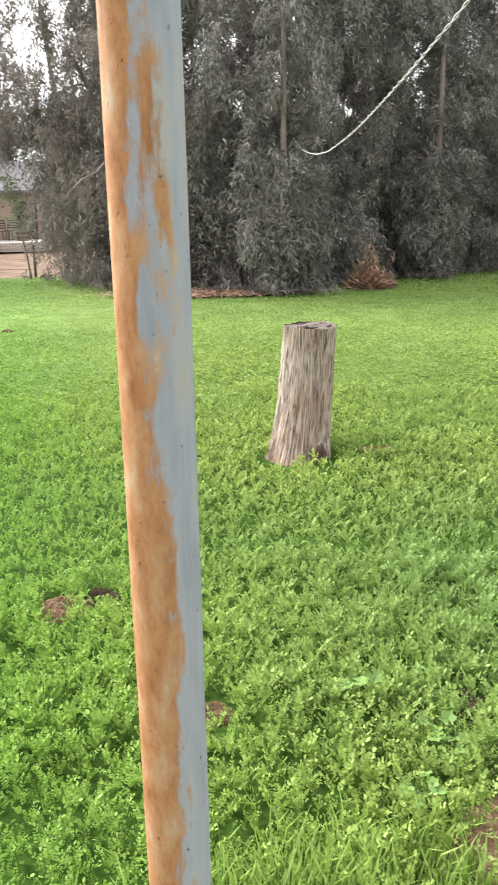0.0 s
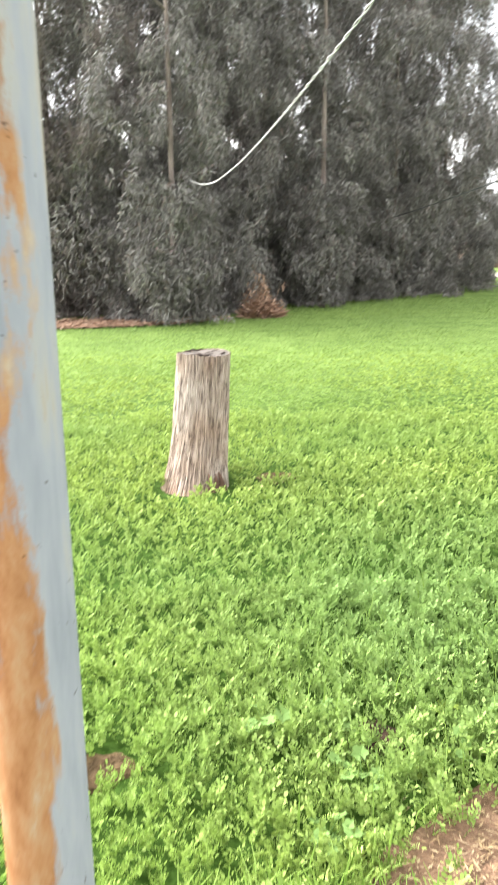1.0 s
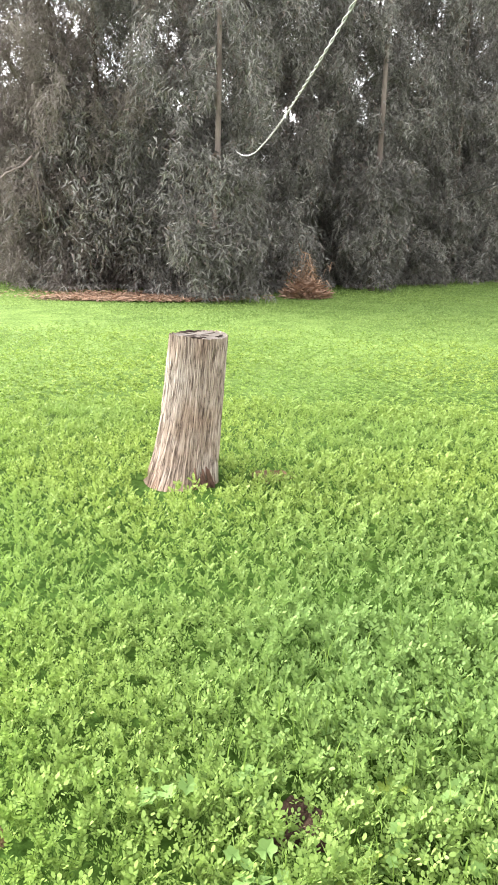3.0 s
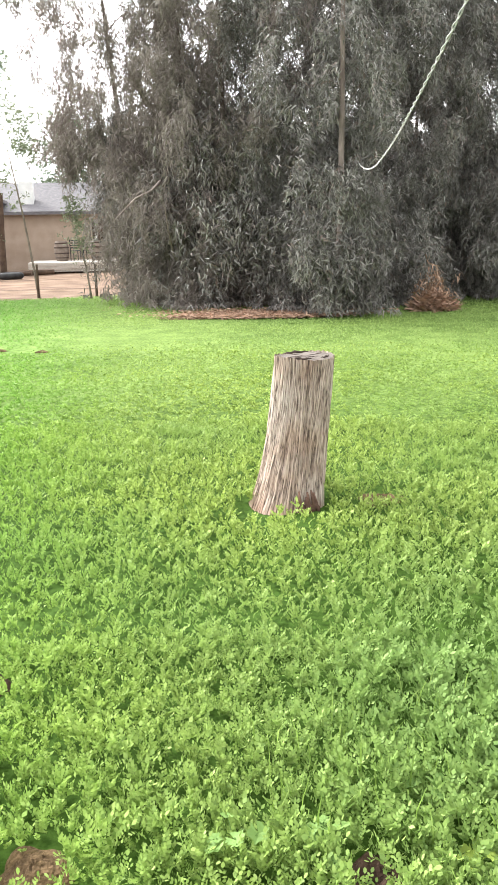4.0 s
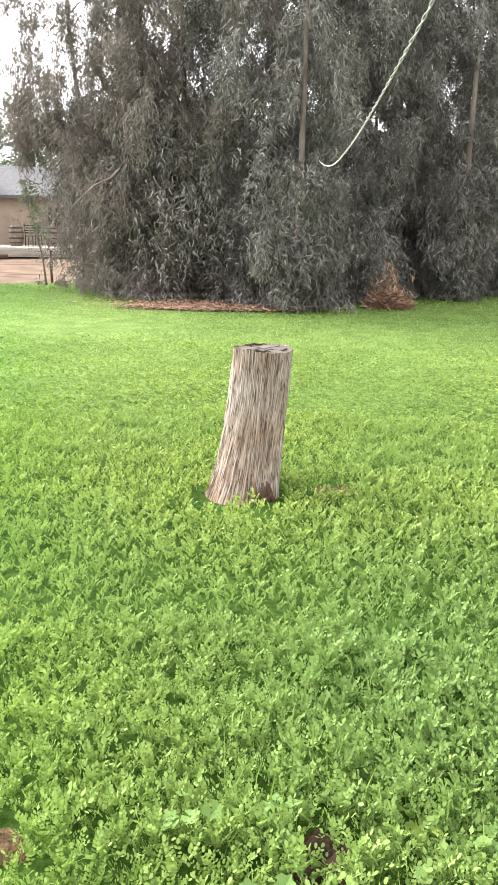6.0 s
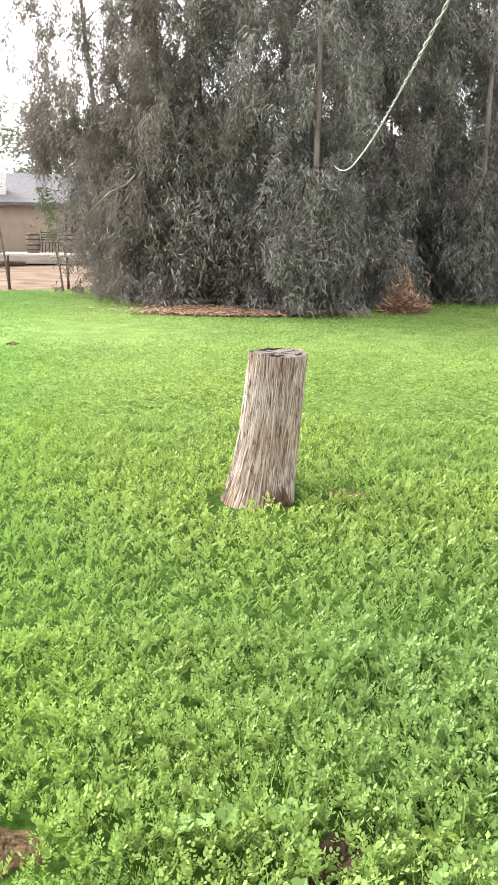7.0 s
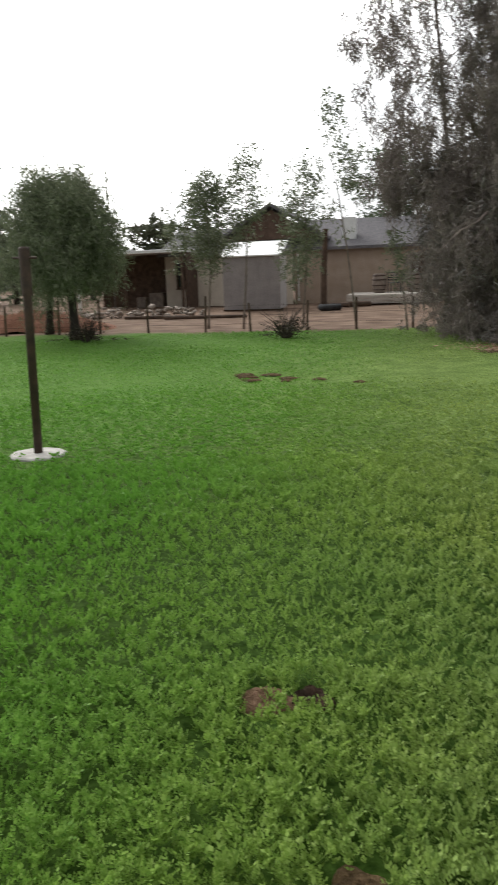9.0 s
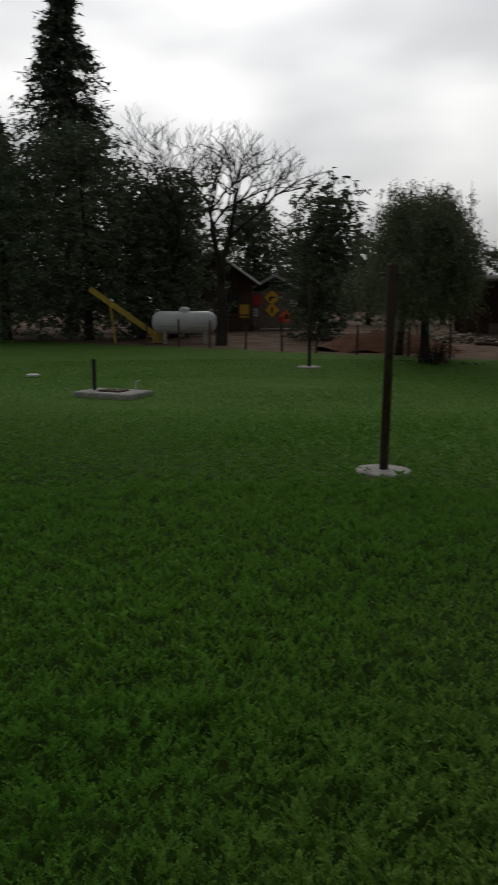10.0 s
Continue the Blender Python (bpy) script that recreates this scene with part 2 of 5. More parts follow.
def ground_material():
    """Green under the lawn, trodden earth beyond the fence and under the trees."""
    m = bpy.data.materials.new("field")
    m.use_nodes = True
    n, l = m.node_tree.nodes, m.node_tree.links
    p = n["Principled BSDF"]
    p.inputs["Roughness"].default_value = 0.95
    p.inputs["Specular IOR Level"].default_value = 0.05
    co = n.new("ShaderNodeTexCoord")
    sep = n.new("ShaderNodeSeparateXYZ")
    l.new(co.outputs["Object"], sep.inputs["Vector"])

    def noise_at(scale, detail=5):
        q = n.new("ShaderNodeTexNoise")
        q.inputs["Scale"].default_value, q.inputs["Detail"].default_value = scale, detail
        l.new(co.outputs["Object"], q.inputs["Vector"])
        return q.outputs["Fac"]

    def ramp(src, a, ca, b, cb):
        r = n.new("ShaderNodeValToRGB")
        r.color_ramp.elements[0].position, r.color_ramp.elements[0].color = a, lin(ca)
        r.color_ramp.elements[1].position, r.color_ramp.elements[1].color = b, lin(cb)
        l.new(src, r.inputs["Fac"])
        return r.outputs["Color"]

    def math_node(op, a, b):
        q = n.new("ShaderNodeMath")
        q.operation = op
        for i, v in enumerate((a, b)):
            if isinstance(v, (int, float)):
                q.inputs[i].default_value = v
            else:
                l.new(v, q.inputs[i])
        return q.outputs[0]

    green = ramp(noise_at(0.5), 0.3, (0.140, 0.208, 0.054), 0.7, (0.195, 0.275, 0.075))
    mottle = ramp(noise_at(2.4, 4), 0.34, (0.72, 0.76, 0.70), 0.62, (1.12, 1.10, 1.15))
    tufty = n.new("ShaderNodeMix")
    tufty.data_type, tufty.blend_type = "RGBA", "MULTIPLY"
    tufty.inputs["Factor"].default_value = 1.0
    l.new(green, tufty.inputs["A"])
    l.new(mottle, tufty.inputs["B"])
    green = tufty.outputs["Result"]
    speck = ramp(noise_at(30, 4), 0.36, (0.40, 0.46, 0.34), 0.60, (1, 1, 1))
    mul = n.new("ShaderNodeMix")
    mul.data_type, mul.blend_type = "RGBA", "MULTIPLY"
    mul.inputs["Factor"].default_value = 0.9
    l.new(green, mul.inputs["A"])
    l.new(speck, mul.inputs["B"])
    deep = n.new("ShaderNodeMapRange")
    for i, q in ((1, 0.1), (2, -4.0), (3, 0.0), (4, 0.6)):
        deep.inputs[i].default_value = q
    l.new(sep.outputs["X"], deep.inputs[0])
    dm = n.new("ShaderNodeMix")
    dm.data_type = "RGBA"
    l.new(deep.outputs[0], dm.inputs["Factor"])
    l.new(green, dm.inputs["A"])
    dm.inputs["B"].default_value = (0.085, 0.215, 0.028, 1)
    # shade of the tall clover put into the near ground colour, closed turf farther out
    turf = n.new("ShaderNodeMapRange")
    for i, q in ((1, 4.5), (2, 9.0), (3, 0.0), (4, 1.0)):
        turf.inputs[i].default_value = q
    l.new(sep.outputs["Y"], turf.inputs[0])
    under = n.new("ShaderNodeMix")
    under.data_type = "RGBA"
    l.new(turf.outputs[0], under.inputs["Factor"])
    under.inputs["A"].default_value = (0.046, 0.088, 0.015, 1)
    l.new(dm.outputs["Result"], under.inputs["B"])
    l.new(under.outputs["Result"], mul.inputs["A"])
    earth = ramp(noise_at(1.2), 0.3, (0.115, 0.075, 0.053), 0.7, (0.235, 0.165, 0.12))
    # the lawn ends along y = 22.3, with an uneven border
    edge = math_node("ADD", sep.outputs["Y"], math_node("MULTIPLY", math_node("SUBTRACT", noise_at(0.6), 0.5), 3.0))
    east = math_node("MULTIPLY", math_node("MAXIMUM", math_node("SUBTRACT", sep.outputs["X"], 12.0), 0.0), 1.0)
    fac = math_node("MULTIPLY", math_node("SUBTRACT", math_node("SUBTRACT", edge, east), 21.6), 1.2)
    clamp = n.new("ShaderNodeClamp")
    l.new(fac, clamp.inputs["Value"])
    mx = n.new("ShaderNodeMix")
    mx.data_type = "RGBA"
    l.new(clamp.outputs["Result"], mx.inputs["Factor"])
    l.new(mul.outputs["Result"], mx.inputs["A"])
    l.new(earth, mx.inputs["B"])
    l.new(mx.outputs["Result"], p.inputs["Base Color"])
    k = n.new("ShaderNodeBump")
    k.inputs["Strength"].default_value, k.inputs["Distance"].default_value = 0.8, 0.05
    l.new(noise_at(12, 6), k.inputs["Height"])
    l.new(k.outputs["Normal"], p.inputs["Normal"])
    return m


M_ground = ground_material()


def stump_bark_material():
    """Grey, furrowed bark: long upright ridges, reddish and dark towards the flare."""
    m = bpy.data.materials.new("stump_bark")
    m.use_nodes = True
    n, l = m.node_tree.nodes, m.node_tree.links
    p = n["Principled BSDF"]
    p.inputs["Roughness"].default_value = 0.95
    co = n.new("ShaderNodeAttribute")
    co.attribute_name = "upright"
    mp = n.new("ShaderNodeMapping")
    mp.inputs["Scale"].default_value = (1, 1, 0.065)
    l.new(co.outputs["Vector"], mp.inputs["Vector"])
    a = n.new("ShaderNodeTexNoise")
    a.inputs["Scale"].default_value, a.inputs["Detail"].default_value, a.inputs["Roughness"].default_value = 88, 3, 0.5
    l.new(mp.outputs["Vector"], a.inputs["Vector"])
    r = n.new("ShaderNodeValToRGB")
    r.color_ramp.elements[0].position, r.color_ramp.elements[0].color = 0.0, (0.06, 0.042, 0.032, 1)
    r.color_ramp.elements[1].position, r.color_ramp.elements[1].color = 0.36, (0.50, 0.42, 0.35, 1)
    e = r.color_ramp.elements.new(0.11)
    e.color = (0.27, 0.21, 0.166, 1)
    # ridges that fork and join: furrows run where the noise passes its middle value
    off = n.new("ShaderNodeMath")
    off.operation = "SUBTRACT"
    l.new(a.outputs["Fac"], off.inputs[0])
    off.inputs[1].default_value = 0.5
    fold = n.new("ShaderNodeMath")
    fold.operation = "ABSOLUTE"
    l.new(off.outputs[0], fold.inputs[0])
    fine = n.new("ShaderNodeTexNoise")
    fine.inputs["Scale"].default_value, fine.inputs["Detail"].default_value = 120, 4
    l.new(mp.outputs["Vector"], fine.inputs["Vector"])
    ridge = n.new("ShaderNodeMath")
    ridge.operation = "MULTIPLY_ADD"
    l.new(fold.outputs[0], ridge.inputs[0])
    ridge.inputs[1].default_value = 3.8
    rough = n.new("ShaderNodeMath")
    rough.operation = "MULTIPLY_ADD"
    l.new(fine.outputs["Fac"], rough.inputs[0])
    rough.inputs[1].default_value, rough.inputs[2].default_value = 0.55, -0.26
    l.new(rough.outputs[0], ridge.inputs[2])
    l.new(ridge.outputs[0], r.inputs["Fac"])
    b = n.new("ShaderNodeTexNoise")
    b.inputs["Scale"].default_value, b.inputs["Detail"].default_value = 3.2, 4
    l.new(co.outputs["Vector"], b.inputs["Vector"])
    rb = n.new("ShaderNodeValToRGB")
    rb.color_ramp.elements[0].position, rb.color_ramp.elements[0].color = 0.35, (0.74, 0.63, 0.55, 1)
    rb.color_ramp.elements[1].position, rb.color_ramp.elements[1].color = 0.6, (1.0, 1.0, 1.0, 1)
    l.new(b.outputs["Fac"], rb.inputs["Fac"])
    mul = n.new("ShaderNodeMix")
    mul.data_type, mul.blend_type = "RGBA", "MULTIPLY"
    mul.inputs["Factor"].default_value = 0.9
    l.new(r.outputs["Color"], mul.inputs["A"])
    l.new(rb.outputs["Color"], mul.inputs["B"])
    # red inner bark laid open in ragged strips at the root
    sz = n.new("ShaderNodeSeparateXYZ")
    l.new(co.outputs["Vector"], sz.inputs["Vector"])
    low = n.new("ShaderNodeMath")
    low.operation = "MULTIPLY_ADD"
    l.new(a.outputs["Fac"], low.inputs[0])
    low.inputs[1].default_value, low.inputs[2].default_value = 0.30, -0.01
    gap = n.new("ShaderNodeMath")
    gap.operation = "SUBTRACT"
    l.new(low.outputs[0], gap.inputs[0])
    l.new(sz.outputs["Z"], gap.inputs[1])
    rs = n.new("ShaderNodeMapRange")
    for i, q in ((1, 0.0), (2, 0.1), (3, 0.0), (4, 0.6)):
        rs.inputs[i].default_value = q
    l.new(gap.outputs[0], rs.inputs[0])
    red = n.new("ShaderNodeMix")
    red.data_type, red.blend_type = "RGBA", "MULTIPLY"
    l.new(rs.outputs[0], red.inputs["Factor"])
    l.new(mul.outputs["Result"], red.inputs["A"])
    red.inputs["B"].default_value = (0.72, 0.48, 0.38, 1)
    l.new(red.outputs["Result"], p.inputs["Base Color"])
    k = n.new("ShaderNodeBump")
    k.inputs["Strength"].default_value, k.inputs["Distance"].default_value = 1.0, 0.012
    l.new(ridge.outputs[0], k.inputs["Height"])
    l.new(k.outputs["Normal"], p.inputs["Normal"])
    return m


M_stump_bark = stump_bark_material()
M_stump_cut = surface("weathered_end_grain", (0.07, 0.057, 0.048), (0.17, 0.145, 0.126), 9, 0.95, 0.8, 70)
M_root = surface("shredded_root", (0.055, 0.031, 0.022), (0.145, 0.085, 0.06), 18, 0.95, 0.8, 90, stretch=(1, 1, 0.2))
M_stump_crack = surface("dark_crack", (0.03, 0.022, 0.018), (0.07, 0.05, 0.04), 20, 0.95, 0.3, 80)


def pole_material():
    """Old grey-blue galvanised pipe, one flank eaten by orange rust with pale scuffs and dark pits."""
    m = bpy.data.materials.new("rusty_galvanised_pipe")
    m.use_nodes = True
    n, l = m.node_tree.nodes, m.node_tree.links
    p = n["Principled BSDF"]
    co = n.new("ShaderNodeTexCoord")
    sep = n.new("ShaderNodeSeparateXYZ")
    l.new(co.outputs["Object"], sep.inputs["Vector"])
    mp = n.new("ShaderNodeMapping")
    mp.inputs["Scale"].default_value = (1, 1, 0.16)
    l.new(co.outputs["Object"], mp.inputs["Vector"])
    mq = n.new("ShaderNodeMapping")
    mq.inputs["Scale"].default_value = (1, 1, 0.45)
    l.new(co.outputs["Object"], mq.inputs["Vector"])

    def noise_at(scale, detail, vec, rough=0.6):
        q = n.new("ShaderNodeTexNoise")
        q.inputs["Scale"].default_value, q.inputs["Detail"].default_value, q.inputs["Roughness"].default_value = scale, detail, rough
        l.new(vec, q.inputs["Vector"])
        return q.outputs["Fac"]

    def ramp(src, stops):
        r = n.new("ShaderNodeValToRGB")
        while len(r.color_ramp.elements) < len(stops):
            r.color_ramp.elements.new(0.5)
        for el, (a, c) in zip(r.color_ramp.elements, stops):
            el.position, el.color = a, lin(c)
        l.new(src, r.inputs["Fac"])
        return r.outputs["Color"]

    streak = noise_at(46, 5, mp.outputs["Vector"])
    blotch = noise_at(34, 6, mq.outputs["Vector"], 0.7)
    rust = ramp(blotch, [(0.30, (0.15, 0.06, 0.026)), (0.42, (0.29, 0.125, 0.052)), (0.52, (0.37, 0.18, 0.085)), (0.60, (0.40, 0.235, 0.13)), (0.70, (0.42, 0.33, 0.25))])
    zinc = ramp(streak, [(0.28, (0.24, 0.25, 0.285)), (0.50, (0.32, 0.325, 0.36)), (0.60, (0.36, 0.345, 0.33)), (0.72, (0.38, 0.29, 0.20))])
    # rust lies on the flank that faces -x
    q = n.new("ShaderNodeMath")
    q.operation = "MULTIPLY_ADD"
    l.new(sep.outputs["X"], q.inputs[0])
    q.inputs[1].default_value = -22.0
    q.inputs[2].default_value = 0.50
    add = n.new("ShaderNodeMath")
    add.operation = "ADD"
    l.new(q.outputs[0], add.inputs[0])
    sc = n.new("ShaderNodeMath")
    sc.operation = "MULTIPLY_ADD"
    l.new(streak, sc.inputs[0])
    sc.inputs[1].default_value, sc.inputs[2].default_value = 1.9, -0.95
    mott = n.new("ShaderNodeMath")
    mott.operation = "MULTIPLY_ADD"
    l.new(blotch, mott.inputs[0])
    mott.inputs[1].default_value = 1.6
    drop = n.new("ShaderNodeMath")
    drop.operation = "SUBTRACT"
    l.new(sc.outputs[0], drop.inputs[0])
    drop.inputs[1].default_value = 0.8
    l.new(drop.outputs[0], mott.inputs[2])
    l.new(mott.outputs[0], add.inputs[1])
    fac = ramp(add.outputs[0], [(0.38, (0, 0, 0)), (0.62, (1, 1, 1))])
    mx = n.new("ShaderNodeMix")
    mx.data_type = "RGBA"
    l.new(fac, mx.inputs["Factor"])
    l.new(zinc, mx.inputs["A"])
    l.new(rust, mx.inputs["B"])
    pits = ramp(noise_at(120, 2, co.outputs["Object"]), [(0.24, (0.25, 0.2, 0.17)), (0.31, (1, 1, 1))])
    mul = n.new("ShaderNodeMix")
    mul.data_type, mul.blend_type = "RGBA", "MULTIPLY"
    mul.inputs["Factor"].default_value = 0.8
    l.new(mx.outputs["Result"], mul.inputs["A"])
    l.new(pits, mul.inputs["B"])
    l.new(mul.outputs["Result"], p.inputs["Base Color"])
    p.inputs["Roughness"].default_value = 0.75
    p.inputs["Specular IOR Level"].default_value = 0.2
    k = n.new("ShaderNodeBump")
    k.inputs["Strength"].default_value, k.inputs["Distance"].default_value = 0.35, 0.002
    l.new(streak, k.inputs["Height"])
    l.new(k.outputs["Normal"], p.inputs["Normal"])
    return m


M_pole = pole_material()

# ---------------------------------------------------------------- mesh tools
rng = np.random.default_rng(7)


def np_mesh(name, verts, faces, material):
    """A mesh object from arrays of corners (n, 3) and of quads or triangles (m, k)."""
    me = bpy.data.meshes.new(name)
    verts, faces = np.asarray(verts, np.float32), np.asarray(faces, np.int32)
    k = faces.shape[1]
    me.vertices.add(len(verts))
    me.vertices.foreach_set("co", verts.ravel())
    me.loops.add(faces.size)
    me.loops.foreach_set("vertex_index", faces.ravel())
    me.polygons.add(len(faces))
    me.polygons.foreach_set("loop_start", np.arange(0, faces.size, k, dtype=np.int32))
    me.update(calc_edges=True)
    me.materials.append(material)
    return me


def unit(v):
    return v / np.maximum(np.linalg.norm(v, axis=-1, keepdims=True), 1e-9)


def leaf_quads(base, way, flat, length, width):
    """Diamond leaves: from base along way, spread across flat. All (n, 3) or (n,)."""
    way = unit(way)
    side = unit(np.cross(way, flat))
    length, width = np.asarray(length)[:, None], np.asarray(width)[:, None]
    mid = base + way * length * 0.45
    v = np.stack([base, mid + side * width * 0.5, base + way * length, mid - side * width * 0.5], 1)
    n = len(base)
    return v.reshape(-1, 3), np.arange(4 * n).reshape(n, 4)


def leaf_tris(base, way, flat, length, width):
    """Slim leaves of one triangle each, for what hangs farther off."""
    way = unit(way)
    side = unit(np.cross(way, flat))
    length, width = np.asarray(length)[:, None], np.asarray(width)[:, None]
    v = np.stack([base + side * width * 0.5, base - side * width * 0.5, base + way * length], 1)
    n = len(base)
    return v.reshape(-1, 3), np.arange(3 * n).reshape(n, 3)


def leaf_rounds(base, way, flat, length, width):
    """Rounded leaflets of six corners each, for what grows close by."""
    way = unit(way)
    side = unit(np.cross(way, flat))
    up = np.cross(side, way)
    length, width = np.asarray(length)[:, None], np.asarray(width)[:, None]
    fold = up * width * 0.10
    v = np.stack([base, base + way * length * 0.30 + side * width * 0.42 + fold, base + way * length * 0.72 + side * width * 0.46 + fold,
                  base + way * length, base + way * length * 0.72 - side * width * 0.46 + fold, base + way * length * 0.30 - side * width * 0.42 + fold], 1)
    n = len(base)
    return v.reshape(-1, 3), np.arange(6 * n).reshape(n, 6)


def part(name, bm, material, parent=None, label="", smooth=False):
    """Links a bmesh as one mesh object, under a thing or a part."""
    me = bpy.data.meshes.new(name)
    bm.to_mesh(me)
    bm.free()
    me.materials.append(material)
    if smooth:
        me.polygons.foreach_set("use_smooth", [True] * len(me.polygons))
    ob = new(name, me)
    if parent:
        ob.parent = parent
    return tagged(ob, label)


def np_part(name, verts, faces, material, parent=None, label="", kind=""):
    ob = new(name, np_mesh(name, verts, faces, material))
    if parent:
        ob.parent = parent
    return tagged(ob, label, kind=kind)


def thing(name, x, y, z, label, category, group="", rz=0.0, kind=""):
    ob = new(name)
    ob.matrix_world = pose(x, y, z, 0, 0, rz)
    ob.empty_display_size = 0.1
    return tagged(ob, label, category, group, kind)


def box(bm, c, s, bevel=0.0, rot=None):
    """Adds a box with centre c and size s."""
    m = Matrix.Translation(c) @ (rot.to_4x4() if rot else Matrix()) @ Matrix.Diagonal((*s, 1))
    r = bmesh.ops.create_cube(bm, size=1, matrix=m)
    if bevel:
        edges = list({e for v in r["verts"] for e in v.link_edges})
        bmesh.ops.bevel(bm, geom=edges, offset=bevel, segments=1, affect="EDGES")
    return bm


def boxed(name, c, s, material, parent=None, bevel=0.0, label="", rot=None):
    return part(name, box(bmesh.new(), c, s, bevel, rot), material, parent, label)


def tube(bm, pts, radii, sides=8, cap=True):
    """A tapered tube along points."""
    pts = [Vector(p) for p in pts]
    rings = []
    ref = Vector((0.31, 0.95, 0.05)).normalized()
    for i, p in enumerate(pts):
        d = (pts[min(i + 1, len(pts) - 1)] - pts[max(i - 1, 0)]).normalized()
        a = d.cross(ref)
        if a.length < 0.05:
            a = d.cross(Vector((1, 0, 0)))
        a.normalize()
        b = d.cross(a)
        r = radii[i] if isinstance(radii, (list, tuple)) else radii
        rings.append([bm.verts.new(p + a * r * math.cos(6.2832 * k / sides) + b * r * math.sin(6.2832 * k / sides)) for k in range(sides)])
    for u, v in zip(rings, rings[1:]):
        for k in range(sides):
            bm.faces.new((u[k], u[(k + 1) % sides], v[(k + 1) % sides], v[k]))
    if cap:
        bm.faces.new(rings[0][::-1])
        bm.faces.new(rings[-1])
    return bm


def lathe(bm, profile, sides=24, centre=(0, 0, 0)):
    """Turned shape: profile of (radius, height)."""
    rings = []
    for r, z in profile:
        rings.append([bm.verts.new((centre[0] + r * math.cos(6.2832 * k / sides), centre[1] + r * math.sin(6.2832 * k / sides), centre[2] + z)) for k in range(sides)])
    for u, v in zip(rings, rings[1:]):
        for k in range(sides):
            bm.faces.new((u[k], u[(k + 1) % sides], v[(k + 1) % sides], v[k]))
    bm.faces.new(rings[0][::-1])
    bm.faces.new(rings[-1])
    return bm


GROUND = -0.08

# ---------------------------------------------------------------- ground
def build_ground():
    xs = np.unique(np.concatenate([np.linspace(-400, -40, 13), np.linspace(-40, 40, 81), np.linspace(40, 400, 13)]))
    ys = np.unique(np.concatenate([np.linspace(-300, -10, 10), np.linspace(-10, 60, 71), np.linspace(60, 500, 14)]))
    gx, gy = np.meshgrid(xs, ys)
    gz = GROUND + 0.02 * np.sin(gx * 0.7 + 1.3) * np.sin(gy * 0.6) - 0.01
    v = np.stack([gx, gy, gz], -1).reshape(-1, 3)
    nx = len(xs)
    i, j = np.meshgrid(np.arange(len(ys) - 1), np.arange(nx - 1), indexing="ij")
    a = (i * nx + j).ravel()
    f = np.stack([a, a + 1, a + nx + 1, a + nx], 1)
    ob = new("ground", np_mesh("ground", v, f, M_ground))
    tagged(ob, "green field with trodden brown earth beyond the fence", "ground", kind="structure")


build_ground()

# bare spots where nothing grows: x, y, radius
BARE = [(-0.57, 2.74, 0.12), (-0.41, 2.78, 0.08), (-0.14, 1.81, 0.10), (0.73, 1.59, 0.08), (0.52, 0.98, 0.12), (0.70, 1.02, 0.13), (0.88, 1.06, 0.12), (0.70, 0.84, 0.12),
        (1.18, 4.40, 0.25), (0.95, 4.43, 0.15), (-3.58, 6.92, 0.22), (-10.6, 17.0, 0.3), (1.72, 4.55, 0.13), (2.2, 16.1, 0.8), (3.2, 16.1, 0.85), (4.2, 16.0, 0.75), (-1.15, 12.0, 0.3), (-1.6, 12.3, 0.22), (-2.3, 12.7, 0.25), (-2.75, 12.9, 0.16), (-0.2, 11.3, 0.16), (1.52, 1.5, 0.07)]


def keep_clear(x, y):
    ok = np.ones(len(x), bool)
    for bx, by, br in BARE:
        wob = 1 + 0.35 * np.sin(3 * np.arctan2(y - by, x - bx) + bx * 9) + 0.2 * np.sin(7 * np.arctan2(y - by, x - bx))
        ok &= (x - bx) ** 2 + (y - by) ** 2 > (br * wob) ** 2
    return ok


def sector(n, r0, r1, a0, a1, power=1.0):
    """Random spots in a ring sector round the middle of the walk; angles in degrees to the left of +y."""
    r = np.sqrt(rng.uniform(r0**2, r1**2, n))
    a = np.radians(rng.uniform(a0, a1, n))
    x, y = -0.15 - r * np.sin(a), -0.3 + r * np.cos(a)
    ok = keep_clear(x, y)
    return x[ok], y[ok]


WAVES = [(math.cos(2.4 * k + 0.3), math.sin(2.4 * k + 0.3), 1.0 + 0.37 * k, 1.9 * k) for k in range(7)]


def swell(x, y, s=1.0):
    """Slow unevenness, about 0 to 1."""
    q = sum(np.sin(s * f * (a * x + b * y) + p + 1.3 * np.sin(0.6 * s * (b * x - a * y) + p)) for a, b, f, p in WAVES) / len(WAVES)
    return np.clip(0.5 + 0.9 * q, 0, 1)


def clumps(n, per, r0, r1, a0, a1, spread):
    """Plants of several leaves each: spots, and for each leaf how high on its plant and how big it is."""
    i = np.arange(n) + 1
    u = (0.7548776662 * i + rng.normal(0, 0.35 / math.sqrt(n), n)) % 1
    v = (0.5698402910 * i + rng.normal(0, 0.35 / math.sqrt(n), n)) % 1
    q, a = np.sqrt(r0**2 + (r1**2 - r0**2) * u), np.radians(a0 + (a1 - a0) * v)
    cx, cy = -0.15 - q * np.sin(a), -0.3 + q * np.cos(a)
    ok = keep_clear(cx, cy)
    cx, cy = cx[ok], cy[ok]
    m = len(cx)
    tall = np.clip(rng.normal(0.55, 0.28, m), 0.1, 1.3)
    cx, cy, tall = (np.repeat(q, per) for q in (cx, cy, tall))
    d = np.abs(rng.normal(0, 1, len(cx)))
    a = rng.uniform(0, 2 * np.pi, len(cx))
    return cx + spread * d * np.cos(a), cy + spread * d * np.sin(a), tall * np.clip(1.1 - 0.45 * d, 0, 1), 0.7 + 0.5 * tall, a


